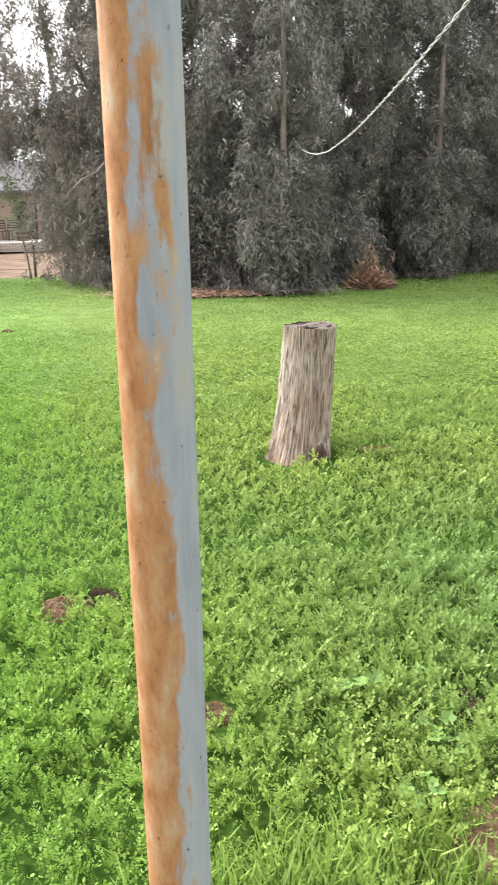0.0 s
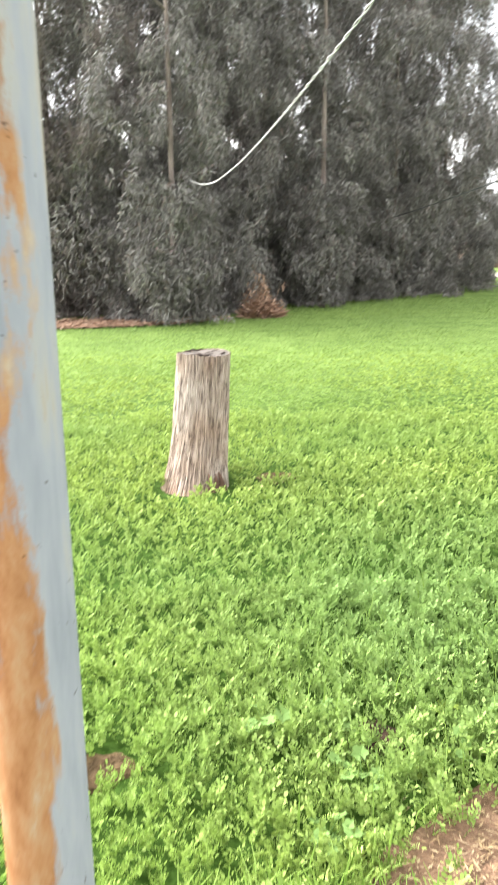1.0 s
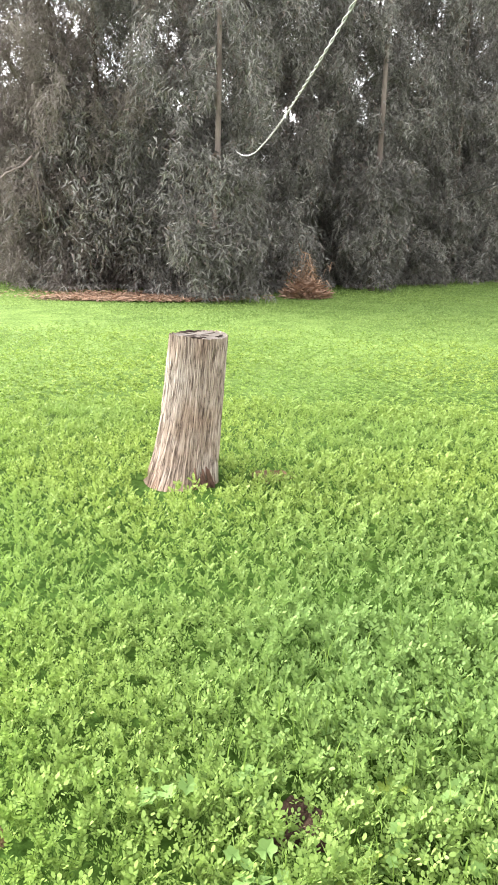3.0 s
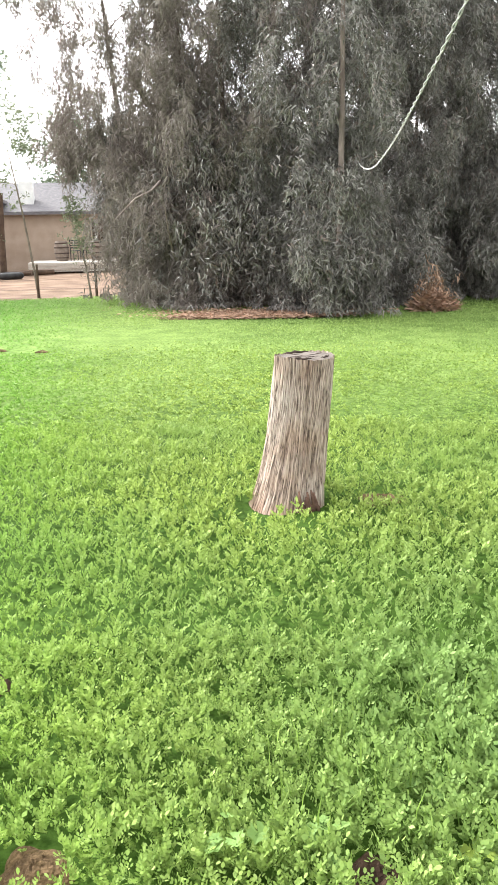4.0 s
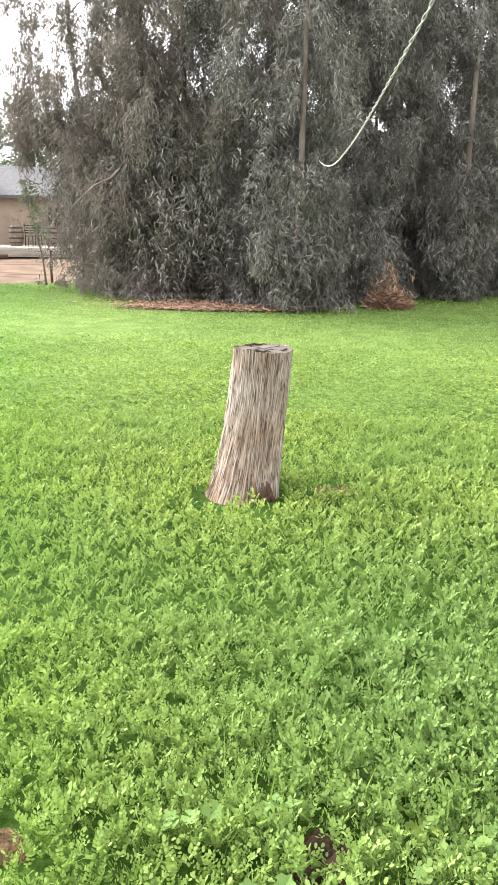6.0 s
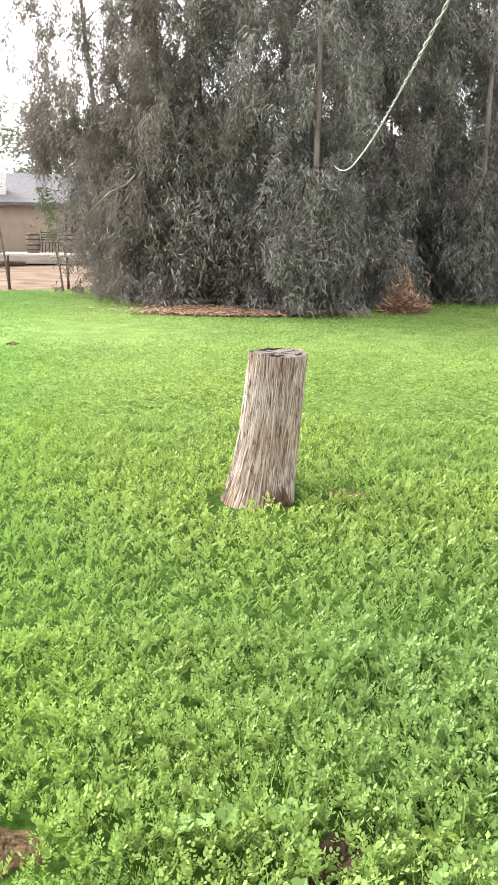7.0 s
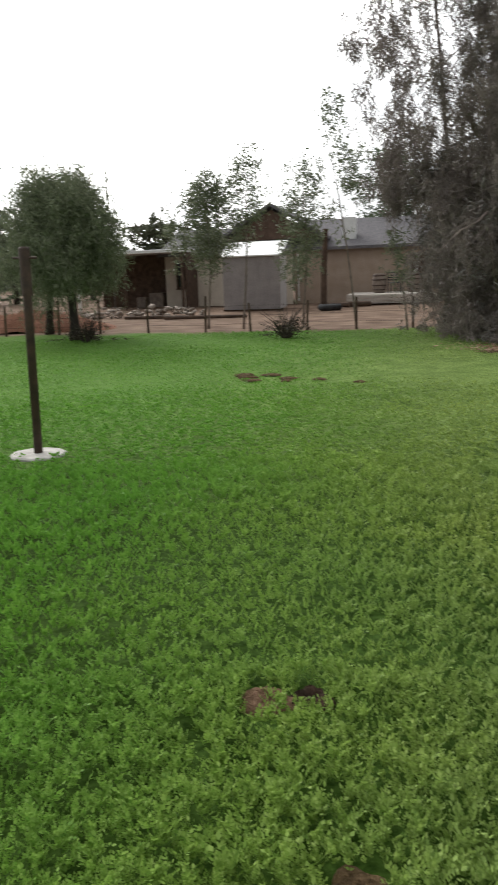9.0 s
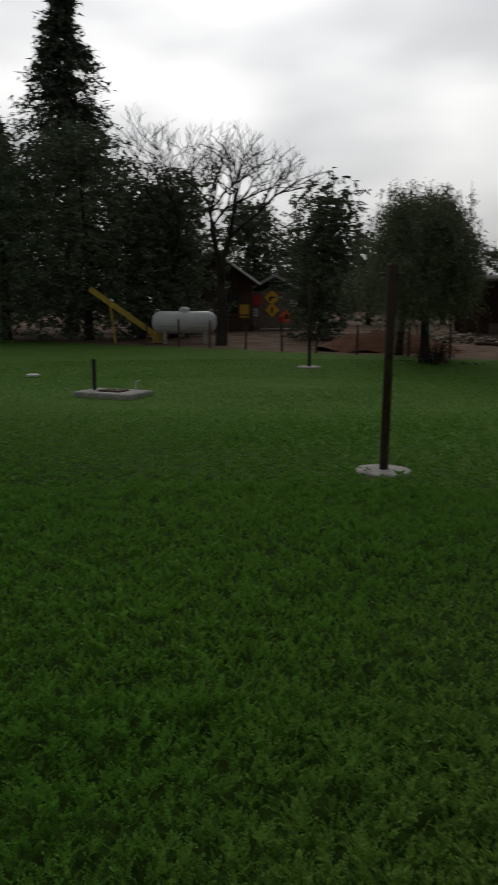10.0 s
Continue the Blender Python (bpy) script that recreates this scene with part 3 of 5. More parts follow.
def pinnate(x, y, size, pairs=4, lift=(50, 88), height=None, az=None, leaf=leaf_quads, plump=0.62, slim=0.24):
    """Feathery fronds standing up: paired leaflets along a stalk that nods at the tip, with a leaflet at its end."""
    n = len(x)
    if az is None:
        az = rng.uniform(0, 2 * np.pi, n)
    el = np.radians(rng.uniform(*lift, n))
    z0 = GROUND + (height if height is not None else rng.uniform(0.0, 0.06, n))
    pos = np.stack([x, y, z0], 1)
    out = np.stack([np.cos(az), np.sin(az), 0 * az], 1)
    up = np.array([0, 0, 1.0])
    side = np.stack([-np.sin(az), np.cos(az), 0 * az], 1)
    nod = rng.uniform(0.3, 1.1, n)
    vs, fs, k = [], [], 0
    for i in range(pairs + 1):
        s = (0.30 + 0.70 * i / pairs)
        bend = (el - nod * s * s)[:, None]
        rachis = np.cos(bend) * out + np.sin(bend) * up
        face = np.cos(bend) * up - np.sin(bend) * out
        pos = pos + rachis * size[:, None] * (0.30 if i == 0 else 0.70 / pairs)
        tip = i == pairs
        for sgn in ((0,) if tip else (-1, 1)):
            jitter = rng.normal(0, 0.20, (n, 3))
            way = rachis * (1.0 if tip else 0.7) + side * sgn * 0.9 + face * 0.3 + jitter
            ll = size * slim * (1.1 if tip else 1.15 - 0.45 * s) * rng.uniform(0.85, 1.15, n)
            v, f = leaf(pos, way, face + jitter * 1.5, ll, ll * plump)
            vs.append(v)
            fs.append(f + k)
            k += len(v)
    return np.concatenate(vs), np.concatenate(fs)


def trefoil(x, y, size, z=None):
    n = len(x)
    az = rng.uniform(0, 2 * np.pi, n)
    tilt = rng.normal(0, 0.6, (n, 3))
    base = np.stack([x, y, GROUND + (z if z is not None else rng.uniform(0.02, 0.09, n))], 1)
    vs, fs, k = [], [], 0
    for q in range(3):
        a = az + q * 2.094
        way = np.stack([np.cos(a), np.sin(a), 0.6 + 0 * a], 1) + tilt * 0.7
        v, f = leaf_tris(base, way, np.array([0, 0, 1.0]) + tilt, size, size * 0.8)
        vs.append(v)
        fs.append(f + k)
        k += len(v)
    return np.concatenate(vs), np.concatenate(fs)


def blades(x, y, length, width, lean=0.45):
    """Grass blades of two quads each, bending over."""
    n = len(x)
    az = rng.uniform(0, 2 * np.pi, n)
    o = np.stack([np.cos(az), np.sin(az), 0 * az], 1)
    s = np.stack([-np.sin(az), np.cos(az), 0 * az], 1)
    b = np.stack([x, y, np.full(n, GROUND)], 1)
    L, W = length[:, None], width[:, None]
    k = rng.uniform(0.2, 1.0, n)[:, None] * lean
    up = np.array([0, 0, 1.0])
    mid = b + (up * 0.62 + o * k * 0.35) * L
    tip = b + (up * (1 - 0.35 * k) + o * k * 1.1) * L
    v = np.stack([b - s * W * 0.4, b + s * W * 0.4, mid + s * W * 0.5, mid - s * W * 0.5, tip + s * W * 0.08, tip - s * W * 0.08], 1).reshape(-1, 3)
    i = 6 * np.arange(n)[:, None]
    f = np.concatenate([i + [0, 1, 2, 3], i + [3, 2, 4, 5]])
    return v, f


def join(*pairs):
    vs, fs, k = [], [], 0
    for v, f in pairs:
        vs.append(v)
        fs.append(f + k)
        k += len(v)
    return np.concatenate(vs), np.concatenate(fs)


def lumps(x, y):
    """Tussocks about a hand wide, and broader swells."""
    return 0.25 + 0.75 * swell(x, y, 6.0) * (0.6 + 0.6 * swell(x + 3, y - 2, 2.0))


def green_cover():
    # near: feathery leaves, lusher to the right of the walk
    def lush(x, y):
        return 0.02 * np.clip((x - 0.2) / 1.5, 0, 1) * np.clip((3.2 - y) / 2, 0, 1)

    x, y, up, big, az = clumps(1650, 6, 0.95, 2.1, -50, 58, 0.017)
    size = (0.045 + 0.019 * swell(x, y, 0.9) + 1.3 * lush(x, y)) * big * rng.uniform(0.8, 1.2, len(x))
    size *= np.where(x < 0.1, 0.84, 1.0)
    ob = new("clover", np_mesh("clover", *pinnate(x, y, size, 5, (62, 92), 0.10 * up * lumps(x, y), az, leaf_rounds, 0.60, 0.23), M_clover))
    tagged(ob, "bright green feathery clover standing upright underfoot", "ground cover", kind="stuff")
    x, y, up, big, az = clumps(3300, 6, 2.05, 3.3, -50, 58, 0.017)
    size = (0.044 + 0.020 * swell(x, y, 0.9) + lush(x, y)) * big * rng.uniform(0.8, 1.2, len(x))
    ob = new("clover", np_mesh("clover", *pinnate(x, y, size, 5, (62, 92), 0.10 * up * lumps(x, y), az, leaf_quads, 0.66, 0.26), M_clover))
    tagged(ob, "dense bright green feathery clover covering the field", "ground cover", kind="stuff")
    x, y, up, big, az = clumps(12300, 5, 3.2, 7.2, -50, 58, 0.022)
    size = (0.040 + 0.020 * swell(x, y, 0.9)) * big * rng.uniform(0.8, 1.2, len(x))
    ob = new("clover", np_mesh("clover", *pinnate(x, y, size, 4, (58, 92), 0.115 * up * lumps(x, y), az, leaf_tris, 1.05, 0.245), M_clover))
    tagged(ob, "dense bright green feathery clover covering the field", "ground cover", kind="stuff")
    # middle
    x, y, up, big, az = clumps(18500, 5, 6.9, 12.5, -50, 58, 0.030)
    ok = np.hypot(x + 0.15, y + 0.3) < rng.uniform(8.8, 12.6, len(x))
    x, y, up, big = x[ok], y[ok], up[ok], big[ok]
    size = (0.017 + 0.009 * swell(x, y, 0.7)) * big * rng.uniform(0.8, 1.3, len(x))
    mid = trefoil(x, y, size, 0.10 * up * lumps(x, y))
    ob = new("clover", np_mesh("clover", *mid, M_clover))
    tagged(ob, "bright green low clover around the stump", "ground cover", kind="stuff")
    # far: short lawn
    x, y = sector(120000, 9, 23, -54, 62)
    ok = (y < 22.0) | (x > 11)
    x, y = x[ok], y[ok]
    n = len(x)
    az = rng.uniform(0, 6.28, n)
    way = np.stack([np.cos(az), np.sin(az), rng.uniform(0.3, 1.2, n)], 1)
    ll = (0.022 + 0.018 * swell(x, y, 0.5)) * rng.uniform(0.7, 1.3, n)
    far = leaf_tris(np.stack([x, y, np.full(n, GROUND)], 1), way, rng.normal(0, 0.5, (n, 3)) + (0, 0, 1.0), ll, ll * 0.8)
    ob = new("grass", np_mesh("grass", *far, M_lawn))
    tagged(ob, "short bright green lawn running up to the trees", "grass", kind="stuff")
    # behind and beside the walk, thinner
    x, y = sector(17000, 1.0, 7.0, 58, 310)
    x2, y2 = sector(2500, 0.2, 0.95, 0, 360)
    x, y = np.concatenate([x, x2]), np.concatenate([y, y2])
    back = trefoil(x, y, rng.uniform(0.026, 0.042, len(x)))
    ob = new("clover", np_mesh("clover", *back, M_clover))
    tagged(ob, "thin green clover underfoot", "ground cover", kind="stuff")
    # tall grass by the foot of the rusty pole
    n = 1500
    x = rng.normal(-0.02, 0.30, n)
    y = rng.normal(0.92, 0.10, n)
    ok = keep_clear(x, y)
    x, y = x[ok], y[ok]
    g = blades(x, y, rng.uniform(0.09, 0.19, len(x)), rng.uniform(0.004, 0.008, len(x)))
    x = rng.uniform(0.5, 2.4, 600)
    y = rng.uniform(0.5, 2.4, 600)
    ok = keep_clear(x, y)
    g2 = blades(x[ok], y[ok], rng.uniform(0.08, 0.2, ok.sum()), rng.uniform(0.003, 0.006, ok.sum()))
    ob = new("tall_grass", np_mesh("tall_grass", *join(g, g2), M_blade))
    tagged(ob, "tufts of taller green grass blades among the clover", "grass", kind="stuff")
    # straw on the bare path
    n = 700
    x = rng.normal(0.66, 0.20, n)
    y = 1.0 + 0.2 * (x - 0.66) + rng.normal(0.0, 0.10, n)
    az = rng.uniform(0, 6.28, n)
    st = leaf_quads(np.stack([x, y, np.full(n, GROUND + 0.022) + rng.uniform(0, 0.012, n)], 1), np.stack([np.cos(az), np.sin(az), rng.normal(0, 0.12, n)], 1),
                    rng.normal(0, 0.3, (n, 3)) + (0, 0, 1), 0.012 + 0.05 * rng.uniform(0, 1, n) ** 3, rng.uniform(0.002, 0.007, n))
    ob = new("straw", np_mesh("straw", *st, M_straw))
    tagged(ob, "dry straw and leaf scraps scattered on bare soil", "straw", kind="stuff")


green_cover()


def mallow(x, y, seed, s=1.0, material=None, label="leafy green mallow weed with round lobed leaves"):
    """A low weed: lobed round leaves on stalks."""
    r = random.Random(seed)
    top = thing("mallow_weed", x, y, GROUND, label, "weed", "weeds by the path")
    for k in range(9):
        a, out, h = r.uniform(0, 6.28), r.uniform(0.02, 0.11) * s, r.uniform(0.05, 0.13) * s
        bm = bmesh.new()
        c = Vector((out * math.cos(a), out * math.sin(a), h))
        tilt = Euler((r.uniform(-0.5, 0.5), r.uniform(-0.5, 0.5), r.uniform(0, 6.28))).to_matrix()
        rad = r.uniform(0.018, 0.034) * s
        mid = bm.verts.new(c - Vector((0, 0, rad * 0.25)))
        ring = [bm.verts.new(c + tilt @ Vector((rad * (1 + 0.22 * math.cos(q * 2.5)) * math.cos(q * 0.4488), rad * (1 + 0.22 * math.cos(q * 2.5)) * math.sin(q * 0.4488), rad * 0.1 * math.sin(q)))) for q in range(14)]
        for q in range(13):
            bm.faces.new((mid, ring[q], ring[q + 1]))
        tube(bm, [(0, 0, 0), (c.x * 0.5, c.y * 0.5, c.z * 0.7), c], 0.0016, 4, False)
        part("leaf", bm, material or M_mallow, top)


for k, (wx, wy) in enumerate([(1.08, 1.26), (1.22, 1.02), (0.55, 1.38), (0.33, 1.22), (1.12, 0.96), (0.92, 1.38), (1.15, 1.52), (0.62, 1.72), (1.45, 1.32), (0.98, 1.85), (1.75, 1.35), (0.4, 1.72), (1.3, 1.95)]):
    mallow(wx, wy, k, 0.85)
for k, (wx, wy) in enumerate([(0.80, 1.34), (0.42, 1.13), (1.02, 1.62), (1.0, 1.18)]):
    mallow(wx, wy, 40 + k, 0.6, M_yellow_leaf, "yellowing pale green weed beside the bare path")


def soil_patch(name, x, y, rx, ry, h, label, seed, material=None, category="soil", dip=0.0):
    """An uneven mound or scrape of bare soil, lapping onto the ground; a dip makes a burrow."""
    bm = bmesh.new()
    r = random.Random(seed)
    rows, cols = 9, 26
    rings = []
    for i in range(rows):
        f = i / (rows - 1)
        ring = []
        for k in range(cols):
            a = 6.2832 * k / cols
            wob = 1 + 0.16 * math.sin(3 * a + seed) + 0.1 * math.sin(5 * a + 2 * seed)
            z = h * (1 - f * f) - dip * math.exp(-(f / 0.35) ** 2) + r.uniform(-1, 1) * 0.25 * h - 0.012 * (f > 0.95)
            ring.append(bm.verts.new((rx * f * wob * math.cos(a) if i else 0.001 * math.cos(a), ry * f * wob * math.sin(a) if i else 0.001 * math.sin(a), z)))
        rings.append(ring)
    for u, v in zip(rings, rings[1:]):
        for k in range(cols):
            bm.faces.new((u[k], v[k], v[(k + 1) % cols], u[(k + 1) % cols]))
    ob = part(name, bm, material or M_soil, smooth=True)
    ob.location = (x, y, GROUND + 0.008)
    return tagged(ob, label, category, kind="stuff")


soil_patch("soil_mound", -0.57, 2.75, 0.12, 0.10, 0.055, "small brown heap of dug-out soil in the clover", 1, M_path)
soil_patch("soil_mound", -0.14, 1.81, 0.11, 0.10, 0.03, "small bare patch of brown soil in the clover", 2)
soil_patch("burrow", -0.40, 2.79, 0.10, 0.085, 0.05, "dark burrow mouth beside a soil heap", 3, M_hole, "burrow", 0.05)
soil_patch("burrow", 0.73, 1.60, 0.11, 0.10, 0.05, "small dark burrow mouth among leaves", 4, M_hole, "burrow", 0.05)
soil_patch("bare_path", 0.70, 1.00, 0.40, 0.25, 0.014, "bare strip of brown trodden soil with straw", 5, M_path).rotation_euler.z = radians(10)
scrape = random.Random(44)
for k in range(10):
    px = scrape.uniform(-2.9, -0.7)
    soil_patch("soil_patch", px, 11.75 - 0.42 * (px + 0.7) + scrape.gauss(0, 0.16), scrape.uniform(0.07, 0.19), scrape.uniform(0.05, 0.11), 0.022, "bare brown soil thrown up in the lawn", 60 + k)
soil_patch("soil_patch", 1.72, 4.55, 0.15, 0.10, 0.03, "bare reddish soil scrape beside the stump", 8)
soil_patch("soil_bank", -12.0, 24.2, 2.6, 1.3, 0.55, "low bank of reddish dug earth beyond the fence", 9, M_red_soil)


# ---------------------------------------------------------------- the stump
def build_stump():
    base, top = Vector((1.172, 4.64, GROUND - 0.06)), Vector((1.328, 4.90, 0.80))
    ob = thing("tree_stump", base.x, base.y, GROUND, "grey weathered tree stump with furrowed bark, leaning in clover", "tree stump")
    rows, cols = 44, 320
    r = random.Random(5)
    ph = [r.uniform(0, 6.28) for _ in range(6)]

    def rim(a, f):
        flare = 0.022 * math.exp(-f * 5.0) + 0.006 * (1 - f) ** 2 + 0.006 * f ** 6
        lobes = (0.020 * math.exp(-f * 5)) * math.sin(4 * a + ph[0]) + 0.11 * math.exp(-f * 4.0) * max(0.0, math.cos(a - 3.5)) ** 2
        lump = 0.007 * math.sin(3 * a + ph[1]) + 0.005 * math.sin(2 * a + 5 * f + ph[2])
        furrow = 0.005 * noise.noise(Vector((9 * math.cos(a), 9 * math.sin(a), f * 2.4))) + 0.0075 * noise.noise(Vector((19 * math.cos(a), 19 * math.sin(a), f * 2.6)))
        return 0.176 + flare + lobes + lump + 1.5 * furrow

    bm = bmesh.new()
    rings, upright = [], []
    for i in range(rows):
        f = i / (rows - 1)
        # leans back faster near the root
        c = base.lerp(top, f) - base
        c.x += 0.008 * math.sin(math.pi * f)
        ring = []
        for k in range(cols):
            a = 6.2832 * k / cols
            q = rim(a, f)
            lift = 0.006 * math.sin(2 * a + 1) * f ** 8 + 0.009 * noise.noise(Vector((6 * math.cos(a), 6 * math.sin(a), 9))) * f ** 12
            upright.append((0.19 * math.cos(a), 0.19 * math.sin(a), 0.86 * f))
            ring.append(bm.verts.new((c.x + q * math.cos(a), c.y + q * math.sin(a), c.z - 0.06 + lift + 0.06)))
        rings.append(ring)
    for u, v in zip(rings, rings[1:]):
        for k in range(cols):
            bm.faces.new((u[k], u[(k + 1) % cols], v[(k + 1) % cols], v[k]))
    bark = part("bark", bm, M_stump_bark, ob, "grey furrowed bark, reddish towards the root", True)
    bark.location.z = -0.06
    bark.data.attributes.new("upright", "FLOAT_VECTOR", "POINT").data.foreach_set("vector", np.array(upright, np.float32).ravel())
    bm = bmesh.new()
    c = top - base
    inner = []
    for j in range(8):
        g = 1 - j / 7.0
        ring = []
        for k in range(50):
            a = 6.2832 * k / 50
            q = max(rim(a, 1.0) * 0.97 * g, 0.001)
            z = -0.006 + 0.006 * math.sin(2 * a + 1) * g + 0.008 * noise.noise(Vector((9 * q * math.cos(a), 9 * q * math.sin(a), 4)))
            ring.append(bm.verts.new((c.x + q * math.cos(a), c.y + q * math.sin(a), c.z + z - 0.06)))
        inner.append(ring)
    for u, v in zip(inner, inner[1:]):
        for k in range(50):
            bm.faces.new((u[k], u[(k + 1) % 50], v[(k + 1) % 50], v[k]))
    part("cut_face", bm, M_stump_cut, ob, "pale sawn end grain, checked and grey", True)
    for k, (a, l, w) in enumerate([(0.4, 0.13, 0.005), (2.3, 0.15, 0.006), (3.7, 0.15, 0.006), (5.1, 0.10, 0.005), (4.5, 0.16, 0.007)]):
        d = Vector((math.cos(a), math.sin(a), 0))
        pts = [c + d * 0.02 + Vector((0, 0, -0.064)), c + d * l * 0.6 + Vector((0.008 * (-1) ** k, 0.004, -0.062)), c + d * l + Vector((0, 0, -0.058))]
        part("crack", tube(bmesh.new(), pts, [w * 0.2, w * 0.4, w * 0.55], 5), M_stump_crack, ob)
    # the bark has parted from the wood along the front of the rim
    for a0, a1, q, w in ((3.7, 4.75, 0.158, 0.009), (5.2, 5.9, 0.150, 0.006), (1.2, 2.4, 0.145, 0.008)):
        pts = [c + Vector((q * math.cos(a0 + (a1 - a0) * i / 8), q * math.sin(a0 + (a1 - a0) * i / 8), -0.060 + 0.004 * math.sin(2 * i))) for i in range(9)]
        part("crack", tube(bmesh.new(), pts, [w * (0.25 + 0.75 * math.sin(math.pi * i / 8)) for i in range(9)], 5), M_stump_crack, ob)
    rr = random.Random(8)
    for k in range(9):
        a = -1.45 + 0.08 * k + rr.uniform(-0.04, 0.04)
        d = Vector((math.cos(a), math.sin(a), 0))
        h, out = rr.uniform(0.05, 0.13), rr.uniform(0.205, 0.24)
        pts = [d * 0.175 + Vector((0, 0, h)), d * 0.19 + Vector((0, 0, h * 0.55)), d * (out - 0.02) + Vector((0, 0, 0.02)), d * out + Vector((0, 0, -0.04))]
        part("root", tube(bmesh.new(), pts, [0.005, 0.010, 0.013, 0.009], 7), M_root, ob, "shredded reddish root at the foot", True)


build_stump()

# ---------------------------------------------------------------- the rusty pole
def build_pole():
    ob = thing("rusty_pole", -0.530, -0.004, GROUND, "grey galvanised steel pipe post streaked with orange rust", "pole")
    bm = bmesh.new()
    lathe(bm, [(0.0270, -0.05)] + [(0.0270 + 0.0002 * math.sin(9 * i), 0.1 * i) for i in range(27)] + [(0.024, 2.603)], 40)
    part("pipe", bm, M_pole, ob, smooth=True)
    bm = bmesh.new()
    lathe(bm, [(0.029, 2.585), (0.029, 2.615), (0.015, 2.625)], 24)
    part("cap", bm, M_brown_pipe, ob, "rusty steel cap")


build_pole()


# ---------------------------------------------------------------- the rope and the cable
def build_rope():
    ob = thing("rope", 5.2, 16.9, 3.0, "twisted white rope slung from a tree trunk across the field", "rope")
    k = [(-3.75, 3.03), (-3.55, 2.98), (-2.95, 2.86), (-1.5, 2.63), (-0.05, 2.48), (1.3, 2.385), (2.65, 2.345), (4.2, 2.375), (5.1, 2.405), (6.0, 2.455), (7.1, 2.53), (8.1, 2.61), (8.9, 2.68), (9.4, 2.73), (11.0, 2.91), (13.0, 3.17), (15.0, 3.46)]
    s = np.linspace(k[0][0], k[-1][0], 420)
    z = np.interp(s, [a for a, _ in k], [b for _, b in k])
    z = np.convolve(np.pad(z, 9, mode="edge"), np.ones(19) / 19, "valid")
    x, y = 4.3 - 0.242 * s, 13.3 - 0.970 * s
    p = np.stack([x, y, z], 1) - (5.2, 16.9, 3.0)
    r, pitch = 0.0070, 0.42
    side, up = np.array([0.970, -0.242, 0]), np.array([0, 0, 1.0])
    for j in range(2):
        # dense enough to follow the lay
        dense = np.linspace(0, len(s) - 1, 1500)
        pts = np.stack([np.interp(dense, np.arange(len(s)), p[:, c]) for c in range(3)], 1)
        ss = np.interp(dense, np.arange(len(s)), s)
        ang = (6.2832 * ss / pitch + 3.1416 * j)[:, None]
        q = pts + r * (np.cos(ang) * side + np.sin(ang) * up)
        bm = bmesh.new()
        tube(bm, [Vector(v) for v in q.tolist()], 0.0042, 6)
        part("strand", bm, M_rope, ob, smooth=True)


build_rope()


def build_cable():
    ob = thing("cable", 10.28, 16.27, 2.0, "thin black cable hanging out of the trees", "cable")
    a, b = Vector((10.28, 16.27, 2.03)), Vector((7.18, 7.34, 2.62))
    pts = []
    for i in range(31):
        f = i / 30 * 1.5 - 0.05
        q = a.lerp(b, f)
        q.z = 2.03 + 0.45 * f + 0.14 * f * f
        pts.append(q - Vector((10.28, 16.27, 2.0)))
    part("strand", tube(bmesh.new(), pts, 0.011, 6), M_hose, ob)


build_cable()


# ---------------------------------------------------------------- trees
def crown_leaves(r, boughs, per_bough, length, width, droop=0.85, spread=(0.5, 0.8), twig=0.6, per_twig=12):
    """Leaves hung on drooping twigs round bough centres (n, 3)."""
    n = len(boughs)
    tw = max(1, per_bough // per_twig)
    c = np.repeat(boughs, tw, 0)
    start = c + r.normal(0, 1, (len(c), 3)) * (spread[0], spread[0], spread[1])
    az = r.uniform(0, 6.2832, len(c))
    way = np.stack([np.cos(az) * (1 - droop), np.sin(az) * (1 - droop), -droop * r.uniform(0.5, 1.1, len(c))], 1) + r.normal(0, 0.12, (len(c), 3))
    s = r.uniform(0, 1, (len(c), per_twig))
    base = start[:, None] + way[:, None] * (s * twig)[..., None] + r.normal(0, 0.05, (len(c), per_twig, 3))
    lw = way[:, None] * droop + r.normal(0, 0.45, (len(c), per_twig, 3)) * (1, 1, 0.6)
    base, lw = base.reshape(-1, 3), lw.reshape(-1, 3)
    m = len(base)
    base[:, 2] = np.maximum(base[:, 2], length * 0.8)
    ll = length * r.uniform(0.65, 1.25, m)
    return leaf_tris(base, lw, r.normal(0, 1, (m, 3)), ll, width * r.uniform(0.75, 1.25, m))


